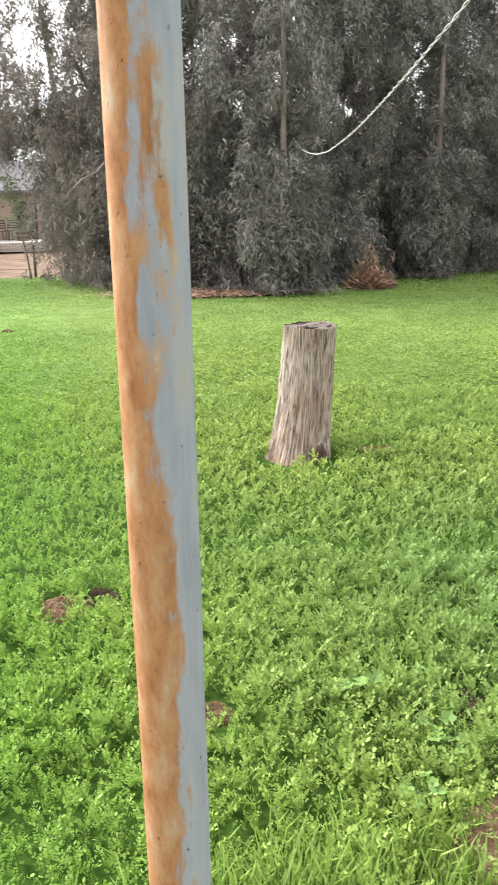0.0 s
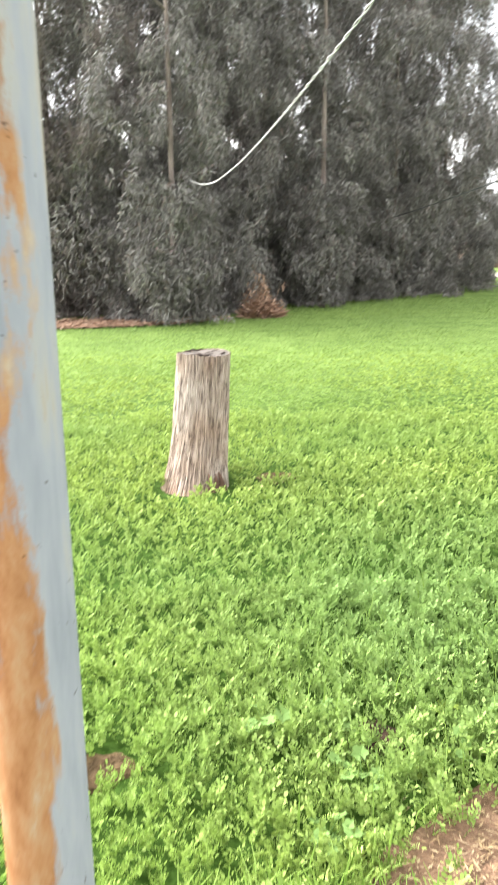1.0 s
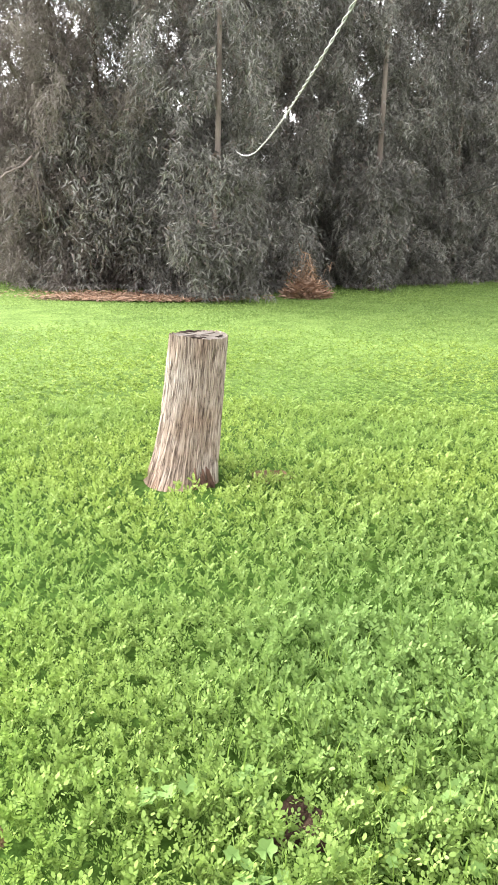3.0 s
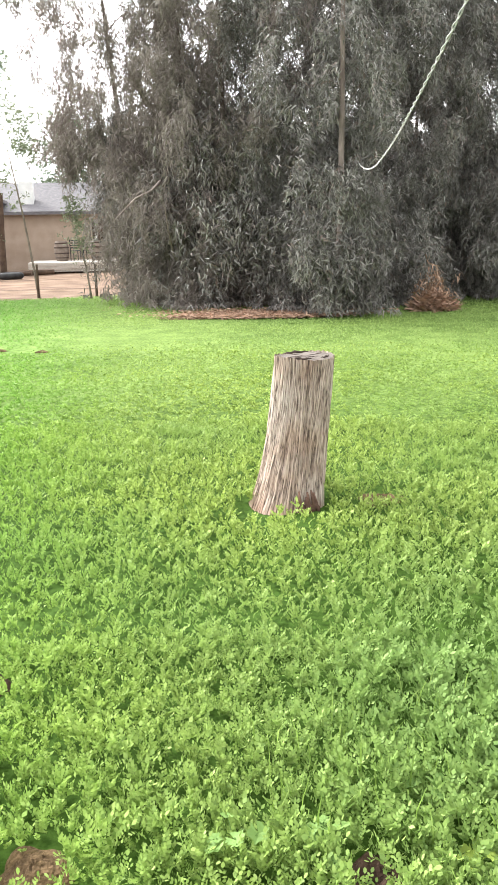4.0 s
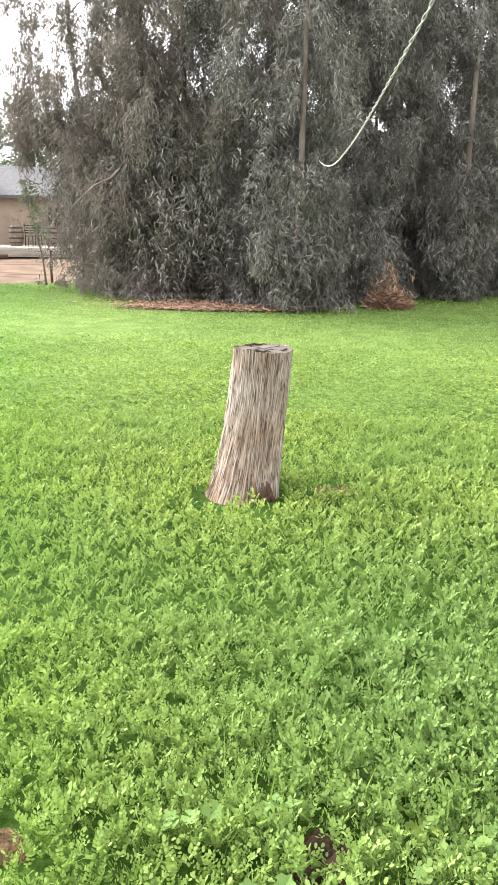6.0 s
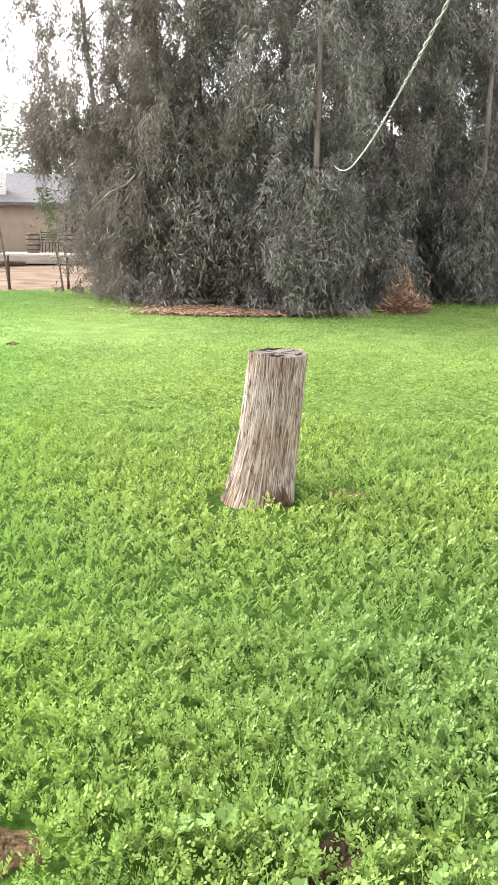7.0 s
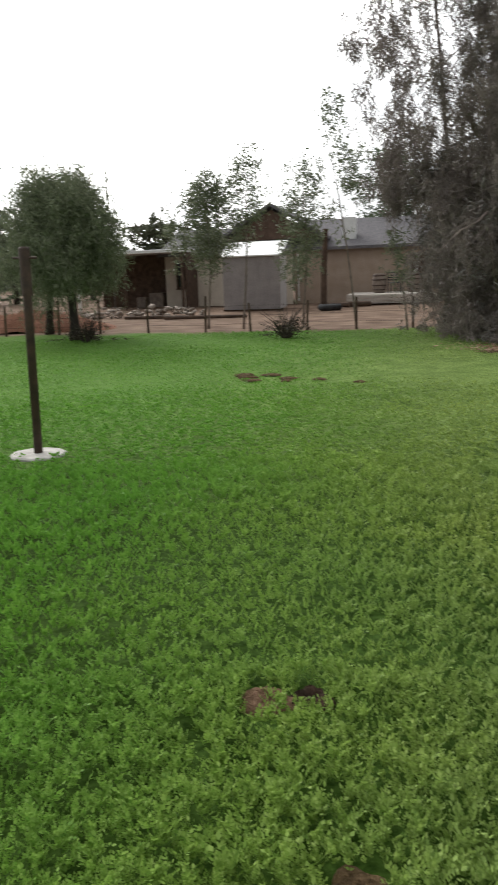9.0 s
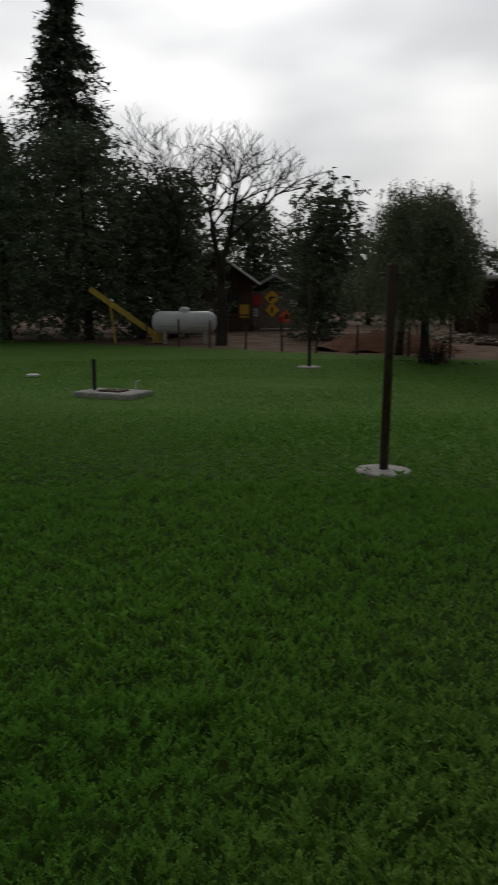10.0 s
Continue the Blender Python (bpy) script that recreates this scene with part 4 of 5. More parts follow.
def limbs(bm, r, foot, h, rad, n, reach, lean=(0, 0), first=0.3, sides=8):
    """A tapered trunk with side limbs."""
    pts = []
    for i in range(9):
        f = i / 8
        pts.append(Vector((foot[0] + lean[0] * f + 0.12 * math.sin(4 * f + r.uniform(0, 1)) * f, foot[1] + lean[1] * f + 0.1 * math.cos(3 * f + r.uniform(0, 1)) * f, h * f - 0.1 * (i == 0))))
    tube(bm, pts, [rad * (1.25 if i == 0 else 1 - 0.85 * i / 8) for i in range(9)], sides)
    for k in range(n):
        f = r.uniform(first, 0.95)
        p = pts[int(f * 8)].lerp(pts[min(8, int(f * 8) + 1)], f * 8 % 1)
        a = r.uniform(0, 6.2832)
        d = reach * r.uniform(0.5, 1.0) * (1.1 - 0.5 * f)
        q = [p + Vector((math.cos(a) * d * g, math.sin(a) * d * g, d * (0.55 * g - 0.35 * g * g))) for g in (0, 0.35, 0.7, 1.0)]
        w = rad * (1 - 0.85 * f) * 0.55
        tube(bm, q, [w, w * 0.75, w * 0.5, w * 0.2], 5)
    return pts


def leafy_tree(name, x, y, h, radius, n_boughs, per_bough, leaf, material, label, category="tree", low=0.35, trunk=0.12, bark=None, droop=0.85, spread=(0.5, 0.8), lean=(0, 0),
               seed=1, top_taper=0.55, group="", twig=0.6, shell=0.45, n_limbs=9, per_twig=12, squash=1.0, foot=(0, 0), skirt=0, first=0.3, bias=1.0):
    r = np.random.default_rng(seed)
    rr = random.Random(seed)
    ob = thing(name, x, y, GROUND, label, category, group)
    bm = bmesh.new()
    limbs(bm, rr, foot, h * 0.93, trunk, n_limbs, radius * 0.8, lean, first)
    part("trunk", bm, bark or M_bark, ob, smooth=True)
    f = r.uniform(0, 1, n_boughs) ** bias
    z = low + (h - low) * f
    prof = np.where(f < 0.35, 0.75 + 0.25 * f / 0.35, 1 - top_taper * ((f - 0.35) / 0.65) ** 1.7)
    a = r.uniform(0, 6.2832, n_boughs)
    q = radius * prof * r.uniform(shell, 1.0, n_boughs) * (1 + 0.18 * np.sin(3 * a + seed) + 0.12 * np.sin(5 * f * 6 + 2 * a))
    c = np.stack([q * np.cos(a) + lean[0] * f, q * np.sin(a) * squash + lean[1] * f, z], 1)
    if skirt:
        low_boughs = np.stack([foot[0] + r.normal(0, 0.4, skirt), foot[1] - r.uniform(0.1, 0.5, skirt), r.uniform(0.4, 2.7, skirt)], 1)
        high_boughs = np.stack([foot[0] + r.normal(0, 0.35, skirt // 12), foot[1] - r.uniform(0.0, 0.3, skirt // 12), r.uniform(2.7, 7.5, skirt // 12)], 1)
        c = np.concatenate([c, low_boughs, high_boughs])
    v, fc = crown_leaves(r, c, per_bough, leaf[0], leaf[1], droop, spread, twig, per_twig)
    np_part("crown", v, fc, material, ob)
    return ob


EUC = "tall eucalyptus with grey-green hanging leaves down to the ground"
G = "trees of the belt"
for k, (tx, ty, th, tr, nb, low) in enumerate([
        (4.75, 17.1, 11.5, 2.3, 150, 0.2), (7.35, 18.6, 11.0, 2.5, 150, 0.2), (2.7, 18.6, 10.5, 2.2, 130, 0.2), (10.0, 19.6, 11.5, 2.5, 140, 0.2),
        (12.6, 20.2, 11.0, 2.5, 140, 0.2), (15.3, 21.6, 10.2, 2.7, 140, 0.3), (4.0, 21.5, 12.5, 2.9, 130, 0.3), (7.6, 22.6, 12.5, 3.0, 130, 0.3), (11.6, 23.4, 11.0, 3.0, 120, 0.3), (14.4, 24.6, 11.0, 2.8, 80, 0.3), (17.6, 25.6, 11.0, 2.8, 80, 0.3), (9.7, 25.6, 11.5, 2.6, 80, 0.3)]):
    front = k < 6
    leafy_tree("eucalyptus", tx, ty, th, tr, int(nb * (1.1 if k == 2 else 1.65)) if front else int(nb * 2.0), 374 if front else 200, (0.155, 0.025) if front else (0.22, 0.05), M_willow if k == 2 else M_euc, EUC, "tree", low, 0.072 if k == 0 else 0.085,
               M_pale_bark if k < 2 else M_bark, seed=20 + k, group=G, spread=(0.15, 0.24), twig=0.55, n_limbs=3 if k < 2 else 7, per_twig=22, skirt=30 if k < 2 else 0, first=0.5,
               foot=((-0.3, -1.75) if k == 0 else (1.5, -1.2) if k == 1 else (0, 0)), bias=1.5)
leafy_tree("eucalyptus", 0.9, 21.6, 11.5, 2.6, 145, 300, (0.17, 0.028), M_willow, "tall open eucalyptus with hanging leaves and sky between", "tree", 3.4, 0.09, M_bark, seed=51, group=G,
           spread=(0.15, 0.26), lean=(-0.9, 0), top_taper=0.2, per_twig=22, twig=0.6, bias=1.3)
leafy_tree("eucalyptus", 1.9, 19.6, 9.5, 1.9, 115, 260, (0.165, 0.026), M_willow, "slim brownish eucalyptus between the willow and the belt", "tree", 1.6, 0.07, M_bark, seed=53, group=G,
           spread=(0.22, 0.34), per_twig=22, twig=0.6, bias=1.3)
leafy_tree("willow", 1.85, 19.4, 4.3, 1.75, 290, 240, (0.14, 0.02), M_willow, "low brownish willow drooping to the grass", "tree", 0.15, 0.07, M_pale_bark, seed=61, spread=(0.24, 0.28), twig=0.45, shell=0.3, per_twig=20)
leafy_tree("eucalyptus", 0.55, 21.2, 4.6, 0.75, 60, 200, (0.15, 0.026), M_euc, "slender young eucalyptus with grey-green leaves hanging by the willow", "tree", 1.5, 0.05, M_bark, seed=55, group=G,
           spread=(0.18, 0.26), per_twig=20, twig=0.6, shell=0.1)
for k, (tx, ty) in enumerate([(3.2, 20.0), (6.0, 20.3), (8.9, 21.0), (11.6, 21.6), (14.2, 22.6), (1.6, 21.4), (2.5, 18.4), (4.4, 18.7), (13.9, 20.9)]):
    leafy_tree("understorey_shrub", tx, ty, 3.9, 1.7, 110, 132, (0.17, 0.035), M_euc, "dark grey-green shrub filling the shade under the eucalyptus", "shrub", 0.2, 0.05, M_dark_bark, seed=120 + k,
               spread=(0.35, 0.4), twig=0.5, shell=0.1, n_limbs=5, per_twig=11, group="shrubs under the trees")


def at(az, d):
    """A spot by bearing (degrees to the left of +y) and distance from the middle of the walk."""
    return -0.05 - d * math.sin(radians(az)), -0.25 + d * math.cos(radians(az))


# heap of dry leaves and the litter at the foot of the trees
def scatter_leaves(name, n, place, size, material, label, category, lift):
    r = np.random.default_rng(len(name) + n)
    b = place(r, n)
    az = r.uniform(0, 6.28, n)
    v, f = leaf_quads(b, np.stack([np.cos(az), np.sin(az), r.normal(0, lift, n)], 1), r.normal(0, 0.5, (n, 3)) + (0, 0, 1), r.uniform(0.6, 1.3, n) * size, r.uniform(0.2, 0.35, n) * size)
    return tagged(new(name, np_mesh(name, v, f, material)), label, category, kind="stuff")


def litter_spots(r, n):
    x = r.normal(3.2, 0.9, n)
    y = 15.05 + 0.08 * (x - 4.0) ** 2 + np.abs(r.normal(0, 0.75, n)) + r.normal(0.05, 0.08, n)
    return np.stack([x, y, GROUND + 0.02 + r.uniform(0, 0.03, n)], 1)


def heap_spots(r, n):
    a, q = r.uniform(0, 6.28, n), np.sqrt(r.uniform(0, 1, n))
    z = 0.34 * (1 - q**1.4)
    return np.stack([6.55 + 0.45 * q * np.cos(a), 15.75 + 0.35 * q * np.sin(a), GROUND + z * r.uniform(0.3, 1, n)], 1)


scatter_leaves("leaf_litter", 9000, litter_spots, 0.10, M_dead, "reddish brown fallen leaves along the foot of the trees", "leaf litter", 0.15)
scatter_leaves("leaf_heap", 1900, heap_spots, 0.22, M_dead, "heap of rust-brown dry leaves against the trees", "leaf heap", 0.4)
soil_patch("soil_patch", 3.2, 16.1, 1.9, 0.95, 0.02, "brown earth under fallen leaves at the tree line", 17)
leafy_tree("dead_branch", 6.6, 16.0, 0.7, 0.2, 6, 60, (0.20, 0.028), M_dead, "dry brown branch hanging among green leaves", "branch", 0.5, 0.02, M_dark_bark, seed=77, spread=(0.12, 0.2), n_limbs=3)


def bare_limb(pts, r0, label):
    ob = thing("bare_branch", *pts[0], label, "branch")
    p0 = Vector(pts[0])
    part("limb", tube(bmesh.new(), [Vector(p) - p0 for p in pts], [r0 * (1 - 0.8 * i / (len(pts) - 1)) for i in range(len(pts))], 6), M_pale_bark, ob, smooth=True)


bare_limb([(1.25, 17.4, 2.55), (1.05, 17.2, 2.35), (0.72, 17.0, 2.20), (0.45, 16.9, 1.95), (0.25, 16.8, 1.75)], 0.026, "pale leafless branch sticking out of the willow")
bare_limb([(1.5, 17.6, 1.0), (1.35, 17.2, 1.6), (1.30, 17.0, 2.0), (1.22, 16.9, 2.3)], 0.02, "thin pale leafless branch in the willow")
bare_limb([(1.15, 19.0, 4.2), (0.85, 18.7, 4.7), (0.75, 18.6, 4.85)], 0.06, "stout bare limb in the eucalyptus crown")


# ---------------------------------------------------------------- posts in the lawn
def lawn_post(x, y, h, radius, label, tilt=(0, 0)):
    ob = thing("steel_post", x, y, GROUND, label, "post", "posts set in concrete")
    ob.rotation_euler.x, ob.rotation_euler.y = tilt
    bm = bmesh.new()
    lathe(bm, [(0.042, 0.0), (0.042, h - 0.35), (0.042, h)], 20)
    part("pipe", bm, M_brown_pipe, ob, smooth=True)
    bm = bmesh.new()
    lathe(bm, [(0.050, h - 0.42), (0.052, h - 0.40), (0.052, h + 0.004), (0.04, h + 0.02)], 20)
    part("sleeve", bm, M_brown_pipe, ob)
    bm = bmesh.new()
    lathe(bm, [(radius, -0.05), (radius, 0.014), (radius * 0.93, 0.028), (0.06, 0.034)], 28)
    for v in bm.verts:
        if v.co.z > 0:
            v.co.z += 0.01 * noise.noise(v.co * 9)
            v.co.x *= 1 + 0.05 * noise.noise(v.co * 4)
    part("concrete_foot", bm, M_concrete, ob, "pale round concrete footing")
    bm = bmesh.new()
    tube(bm, [(-0.12, 0, h - 0.08), (0.12, 0, h - 0.08)], 0.012, 8)
    part("crossbolt", bm, M_brown_pipe, ob)


lawn_post(-3.58, 6.92, 1.93, 0.27, "dark brown rusty steel post in a round concrete footing", (-0.009, 0.017))
lawn_post(-10.6, 17.0, 1.98, 0.30, "dark brown steel post standing in the far lawn")


def valve_box():
    ob = thing("concrete_slab", -10.25, 9.98, GROUND, "low concrete slab with a dark post and pipe", "slab", rz=10)
    boxed("slab", (0, 0, 0.02), (1.15, 0.75, 0.12), M_concrete, ob, 0.02)
    bm = bmesh.new()
    lathe(bm, [(0.035, 0.07), (0.035, 0.60), (0.025, 0.62)], 12, (-0.42, 0.05, 0))
    part("post", bm, M_black, ob, "short dark post")
    part("pipe", tube(bmesh.new(), [(0.40, 0.1, 0.07), (0.40, 0.1, 0.20), (0.44, 0.08, 0.26), (0.50, 0.06, 0.28)], 0.012, 8), M_white, ob, "bent white plastic pipe")
    for q in (-0.1, 0.15):
        boxed("cover", (q, -0.02, 0.092), (0.2, 0.3, 0.03), M_dark_wood, ob, 0.005)


valve_box()
ob = thing("lid", -14.3, 11.6, GROUND, "small white round lid lying in the lawn", "lid")
part("disc", lathe(bmesh.new(), [(0.14, 0.0), (0.14, 0.035), (0.11, 0.05), (0.02, 0.055)], 20), M_white, ob)


# ---------------------------------------------------------------- fence and young trees along the lawn's edge
def fence():
    ob = thing("wire_fence", -6.0, 22.1, GROUND, "low wire fence on thin brown stakes along the lawn", "fence")
    r = random.Random(3)
    xs = [-14.6 + 1.45 * k + r.uniform(-0.15, 0.15) for k in range(15)]
    for k, x in enumerate(xs):
        h = r.uniform(0.75, 1.0)
        part("post", tube(bmesh.new(), [(x, 0, -0.1), (x + r.uniform(-0.05, 0.05), 0, h)], [0.038, 0.03], 7), M_dark_wood, ob)
    for z in (0.2, 0.45, 0.7):
        part("wire", tube(bmesh.new(), [(x, 0.04, z + r.uniform(-0.02, 0.02)) for x in xs], 0.003, 4), M_dark_bark, ob)


fence()


def young_tree(x, y, h, crown_low, radius, n, label, lean, seed, leaf=(0.10, 0.045), trunk=0.035):
    leafy_tree("young_tree", x, y, h, radius, int(n * 1.15), 56, leaf, M_pepper, label, "tree", crown_low, trunk, M_grey_wood, seed=seed, lean=lean, spread=(0.13, 0.21), twig=0.28, shell=0.1,
               n_limbs=8, per_twig=8, droop=0.5, top_taper=0.7, group="young trees along the fence")


young_tree(-1.74, 22.2, 5.9, 3.6, 0.6, 30, "thin staked young tree with an airy crown", (-0.75, 0), 81)
young_tree(-0.38, 21.5, 2.3, 1.3, 0.35, 12, "slender leaning sapling at the lawn's edge", (-0.35, 0), 82, trunk=0.03)
young_tree(-3.35, 23.2, 4.6, 1.5, 0.9, 70, "young grey-green tree with loose twigs", (0.2, 0), 83)
young_tree(-6.2, 23.4, 4.2, 1.8, 1.25, 130, "young bushy tree in front of the house", (0.2, 0), 84)
young_tree(-5.1, 23.2, 4.9, 2.6, 0.65, 46, "young tree with a loose twiggy top", (0.3, 0), 85)
leafy_tree("pepper_tree", -9.0, 20.2, 4.1, 1.7, 340, 200, (0.12, 0.028), M_pepper, "round drooping pepper tree over a dark trunk", "tree", 1.7, 0.14, M_dark_bark, seed=86, spread=(0.2, 0.25),
           twig=0.5, shell=0.2, lean=(-0.25, 0), top_taper=0.45)
leafy_tree("pepper_tree", -10.9, 22.6, 3.6, 1.3, 80, 132, (0.13, 0.02), M_pepper, "smaller drooping pepper tree by the bank", "tree", 1.2, 0.12, M_dark_bark, seed=87, spread=(0.3, 0.4), shell=0.2, lean=(0.2, 0))


def dry_bush(x, y, s, seed, label):
    r = random.Random(seed)
    ob = thing("dry_bush", x, y, GROUND, label, "bush", "dry bushes at the lawn's edge")
    bm = bmesh.new()
    for k in range(46):
        a, d, h = r.uniform(0, 6.28), r.uniform(0.2, 0.75) * s, r.uniform(0.25, 0.9) * s
        m = (0.45 * d * math.cos(a), 0.45 * d * math.sin(a), 0.6 * h)
        e = (d * math.cos(a), d * math.sin(a), h)
        tube(bm, [(0.06 * math.cos(a), 0.06 * math.sin(a), -0.03), m, e], [0.014, 0.009, 0.003], 4, False)
    part("twigs", bm, M_dark_bark, ob)
    q = np.random.default_rng(seed)
    c = q.normal(0, 0.3, (26, 3)) * (s, s, 0.3 * s) + (0, 0, 0.22 * s)
    np_part("leaves", *crown_leaves(q, c, 24, 0.09, 0.03, 0.3, (0.12, 0.1), 0.15, 8), M_dark_leaf, ob)


M_dark_leaf = leafy("dark_dry_leaf", [(0.05, 0.04, 0.03), (0.08, 0.065, 0.045), (0.06, 0.06, 0.035)], None, through_light=0.1)
dry_bush(-3.25, 19.6, 0.95, 91, "brown twiggy bush with dead stems")
dry_bush(-8.5, 19.7, 0.85, 92, "dark scrubby bush at the foot of a pepper tree")
dry_bush(16.9, 17.4, 0.7, 93, "small dark round bush alone in the lawn")


# ---------------------------------------------------------------- houses and sheds
def gable_roof(name, x0, x1, y0, y1, eave, ridge, material, parent, along="x", over=0.3, label=""):
    """A pitched roof with thickness; the ridge runs along x or y."""
    bm = bmesh.new()
    t = 0.14
    if along == "x":
        ym = (y0 + y1) / 2
        prof = [(y0 - over, eave - 0.12), (ym, ridge), (y1 + over, eave - 0.12), (y1 + over, eave - 0.12 + t), (ym, ridge + t), (y0 - over, eave - 0.12 + t)]
        ends = [[bm.verts.new((x, a, b)) for a, b in prof] for x in (x0 - over, x1 + over)]
    else:
        xm = (x0 + x1) / 2
        prof = [(x0 - over, eave - 0.12), (xm, ridge), (x1 + over, eave - 0.12), (x1 + over, eave - 0.12 + t), (xm, ridge + t), (x0 - over, eave - 0.12 + t)]
        ends = [[bm.verts.new((a, y, b)) for a, b in prof] for y in (y0 - over, y1 + over)]
    u, v = ends
    for k in range(6):
        bm.faces.new((u[k], u[(k + 1) % 6], v[(k + 1) % 6], v[k]))
    for q in ends:
        bm.faces.new((q[0], q[1], q[4], q[5]))
        bm.faces.new((q[1], q[2], q[3], q[4]))
    bmesh.ops.recalc_face_normals(bm, faces=bm.faces)
    return part(name, bm, material, parent, label)


def window(parent, x, y, z, w, h, frame_mat):
    """A window let into a wall that faces -y."""
    ob = part("window", box(bmesh.new(), (x, y + 0.03, z), (w, 0.03, h)), M_glass, parent, "dark glass window")
    bm = bmesh.new()
    for s in (-1, 1):
        box(bm, (x + s * (w / 2 + 0.03), y - 0.02, z), (0.07, 0.10, h + 0.13))
        box(bm, (x, y - 0.02, z + s * (h / 2 + 0.03)), (w - 0.01, 0.10, 0.07))
    box(bm, (x, y - 0.01, z), (0.04, 0.06, h - 0.01))
    part("window_frame", bm, frame_mat, ob)
    boxed("window_sill", (x, y - 0.06, z - h / 2 - 0.09), (w + 0.2, 0.14, 0.05), frame_mat, ob)


def wall_x(parent, material, x0, x1, y, z0, z1, t, holes=()):
    """A wall along x at y, t thick, with rectangular holes (x0, x1, z0, z1), left to right: piers, lintels and sills."""
    at_x = x0
    for a, b, c, d in holes:
        if a > at_x:
            boxed("wall", ((at_x + a) / 2, y + t / 2, (z0 + z1) / 2), (a - at_x, t, z1 - z0), material, parent)
        if c > z0:
            boxed("wall_under_opening", ((a + b) / 2, y + t / 2, (z0 + c) / 2), (b - a, t, c - z0), material, parent)
        if d < z1:
            boxed("lintel", ((a + b) / 2, y + t / 2, (d + z1) / 2), (b - a, t, z1 - d), material, parent)
        at_x = b
    if x1 > at_x:
        boxed("wall", ((at_x + x1) / 2, y + t / 2, (z0 + z1) / 2), (x1 - at_x, t, z1 - z0), material, parent)


def main_house():
    ob = thing("house", -5.0, 39.0, GROUND, "single-storey tan stucco house with a grey shingle roof", "house")
    # right wing, tan
    wall_x(ob, M_tan, -1.0, 7.5, 0, 0, 2.55, 0.2, [(4.4, 5.3, 0.1, 2.1)])
    part("wall", box(bmesh.new(), (3.25, 6.9, 1.27), (8.5, 0.2, 2.55)), M_tan, ob)
    for x in (-0.9, 7.4):
        part("wall", box(bmesh.new(), (x, 3.5, 1.27), (0.2, 6.58, 2.55)), M_tan, ob)
    boxed("door", (4.85, 0.1, 1.1), (0.88, 0.06, 1.98), M_dark_wood, ob, 0.01)
    gable_roof("roof", -1.0, 7.5, 0, 7.0, 2.55, 3.85, M_shingle, ob)
    # left wing, beige, lower
    wall_x(ob, M_beige, -7.2, -1.02, -0.6, 0, 2.5, 0.2, [(-6.6, -6.0, 0.95, 2.1), (-4.2, -3.4, 0.1, 2.1), (-2.6, -1.8, 1.0, 2.0)])
    part("wall", box(bmesh.new(), (-7.1, 3.0, 1.25), (0.2, 6.8, 2.5)), M_beige, ob)
    window(ob, -6.3, -0.55, 1.52, 0.6, 1.15, M_dark_wood)
    window(ob, -2.2, -0.55, 1.5, 0.8, 1.0, M_white)
    boxed("door", (-3.8, -0.5, 1.1), (0.78, 0.06, 1.98), M_dark_wood, ob, 0.01)
    gable_roof("roof", -7.2, -1.35, -0.6, 6.4, 2.5, 3.6, M_shingle, ob)
    # front gable over the middle
    bm = bmesh.new()
    v = [bm.verts.new(p) for p in ((-4.3, -0.3, 3.0), (0.3, -0.3, 3.0), (-2.0, -0.3, 4.35), (-4.3, -0.1, 3.0), (0.3, -0.1, 3.0), (-2.0, -0.1, 4.35))]
    for q in ((0, 1, 2), (5, 4, 3), (0, 3, 4, 1), (1, 4, 5, 2), (2, 5, 3, 0)):
        bm.faces.new([v[k] for k in q])
    part("gable", bm, M_brown_wall, ob, "dark brown gable end")
    gable_roof("roof", -4.3, 0.3, -0.3, 5.5, 3.05, 4.5, M_shingle, ob, "y", 0.35)
    part("chimney", box(bmesh.new(), (1.55, 0.9, 3.25), (0.62, 0.62, 1.3), 0.01), M_white, ob, "square white chimney")
    for x in (-0.8, 7.3):
        part("gutter", tube(bmesh.new(), [(x, -0.34, 2.4), (x, -0.2, 2.2), (x, -0.08, 2.0), (x, -0.08, 0.1)], 0.035, 6), M_white, ob)


main_house()


def carport():
    ob = thing("carport", -13.0, 36.5, GROUND, "open carport with a white-edged flat roof and dark inside", "carport")
    part("roof", box(bmesh.new(), (-0.35, 1.6, 2.62), (5.5, 3.6, 0.16), 0.02), M_white, ob, "flat roof with a white edge")
    for x, y in ((-2.9, 0.0), (-0.6, 0.0), (2.2, 0.0), (-2.9, 3.2), (2.2, 3.2)):
        boxed("post", (x, y, 1.27), (0.12, 0.12, 2.54), M_white if y == 0 and x < -1 else M_dark_wood, ob, 0.008)
    part("back_wall", box(bmesh.new(), (-0.35, 3.35, 1.27), (5.4, 0.12, 2.54)), M_dark_wood, ob)
    part("side_wall", box(bmesh.new(), (2.33, 1.7, 1.27), (0.12, 3.1, 2.54)), M_dark_wood, ob)
    for k, (x, s) in enumerate(((-0.6, 0.5), (0.2, 0.7), (1.3, 0.6))):
        part("crate", box(bmesh.new(), (x, 2.4, s / 2), (s, s, s), 0.02), M_grey_wood, ob)


carport()


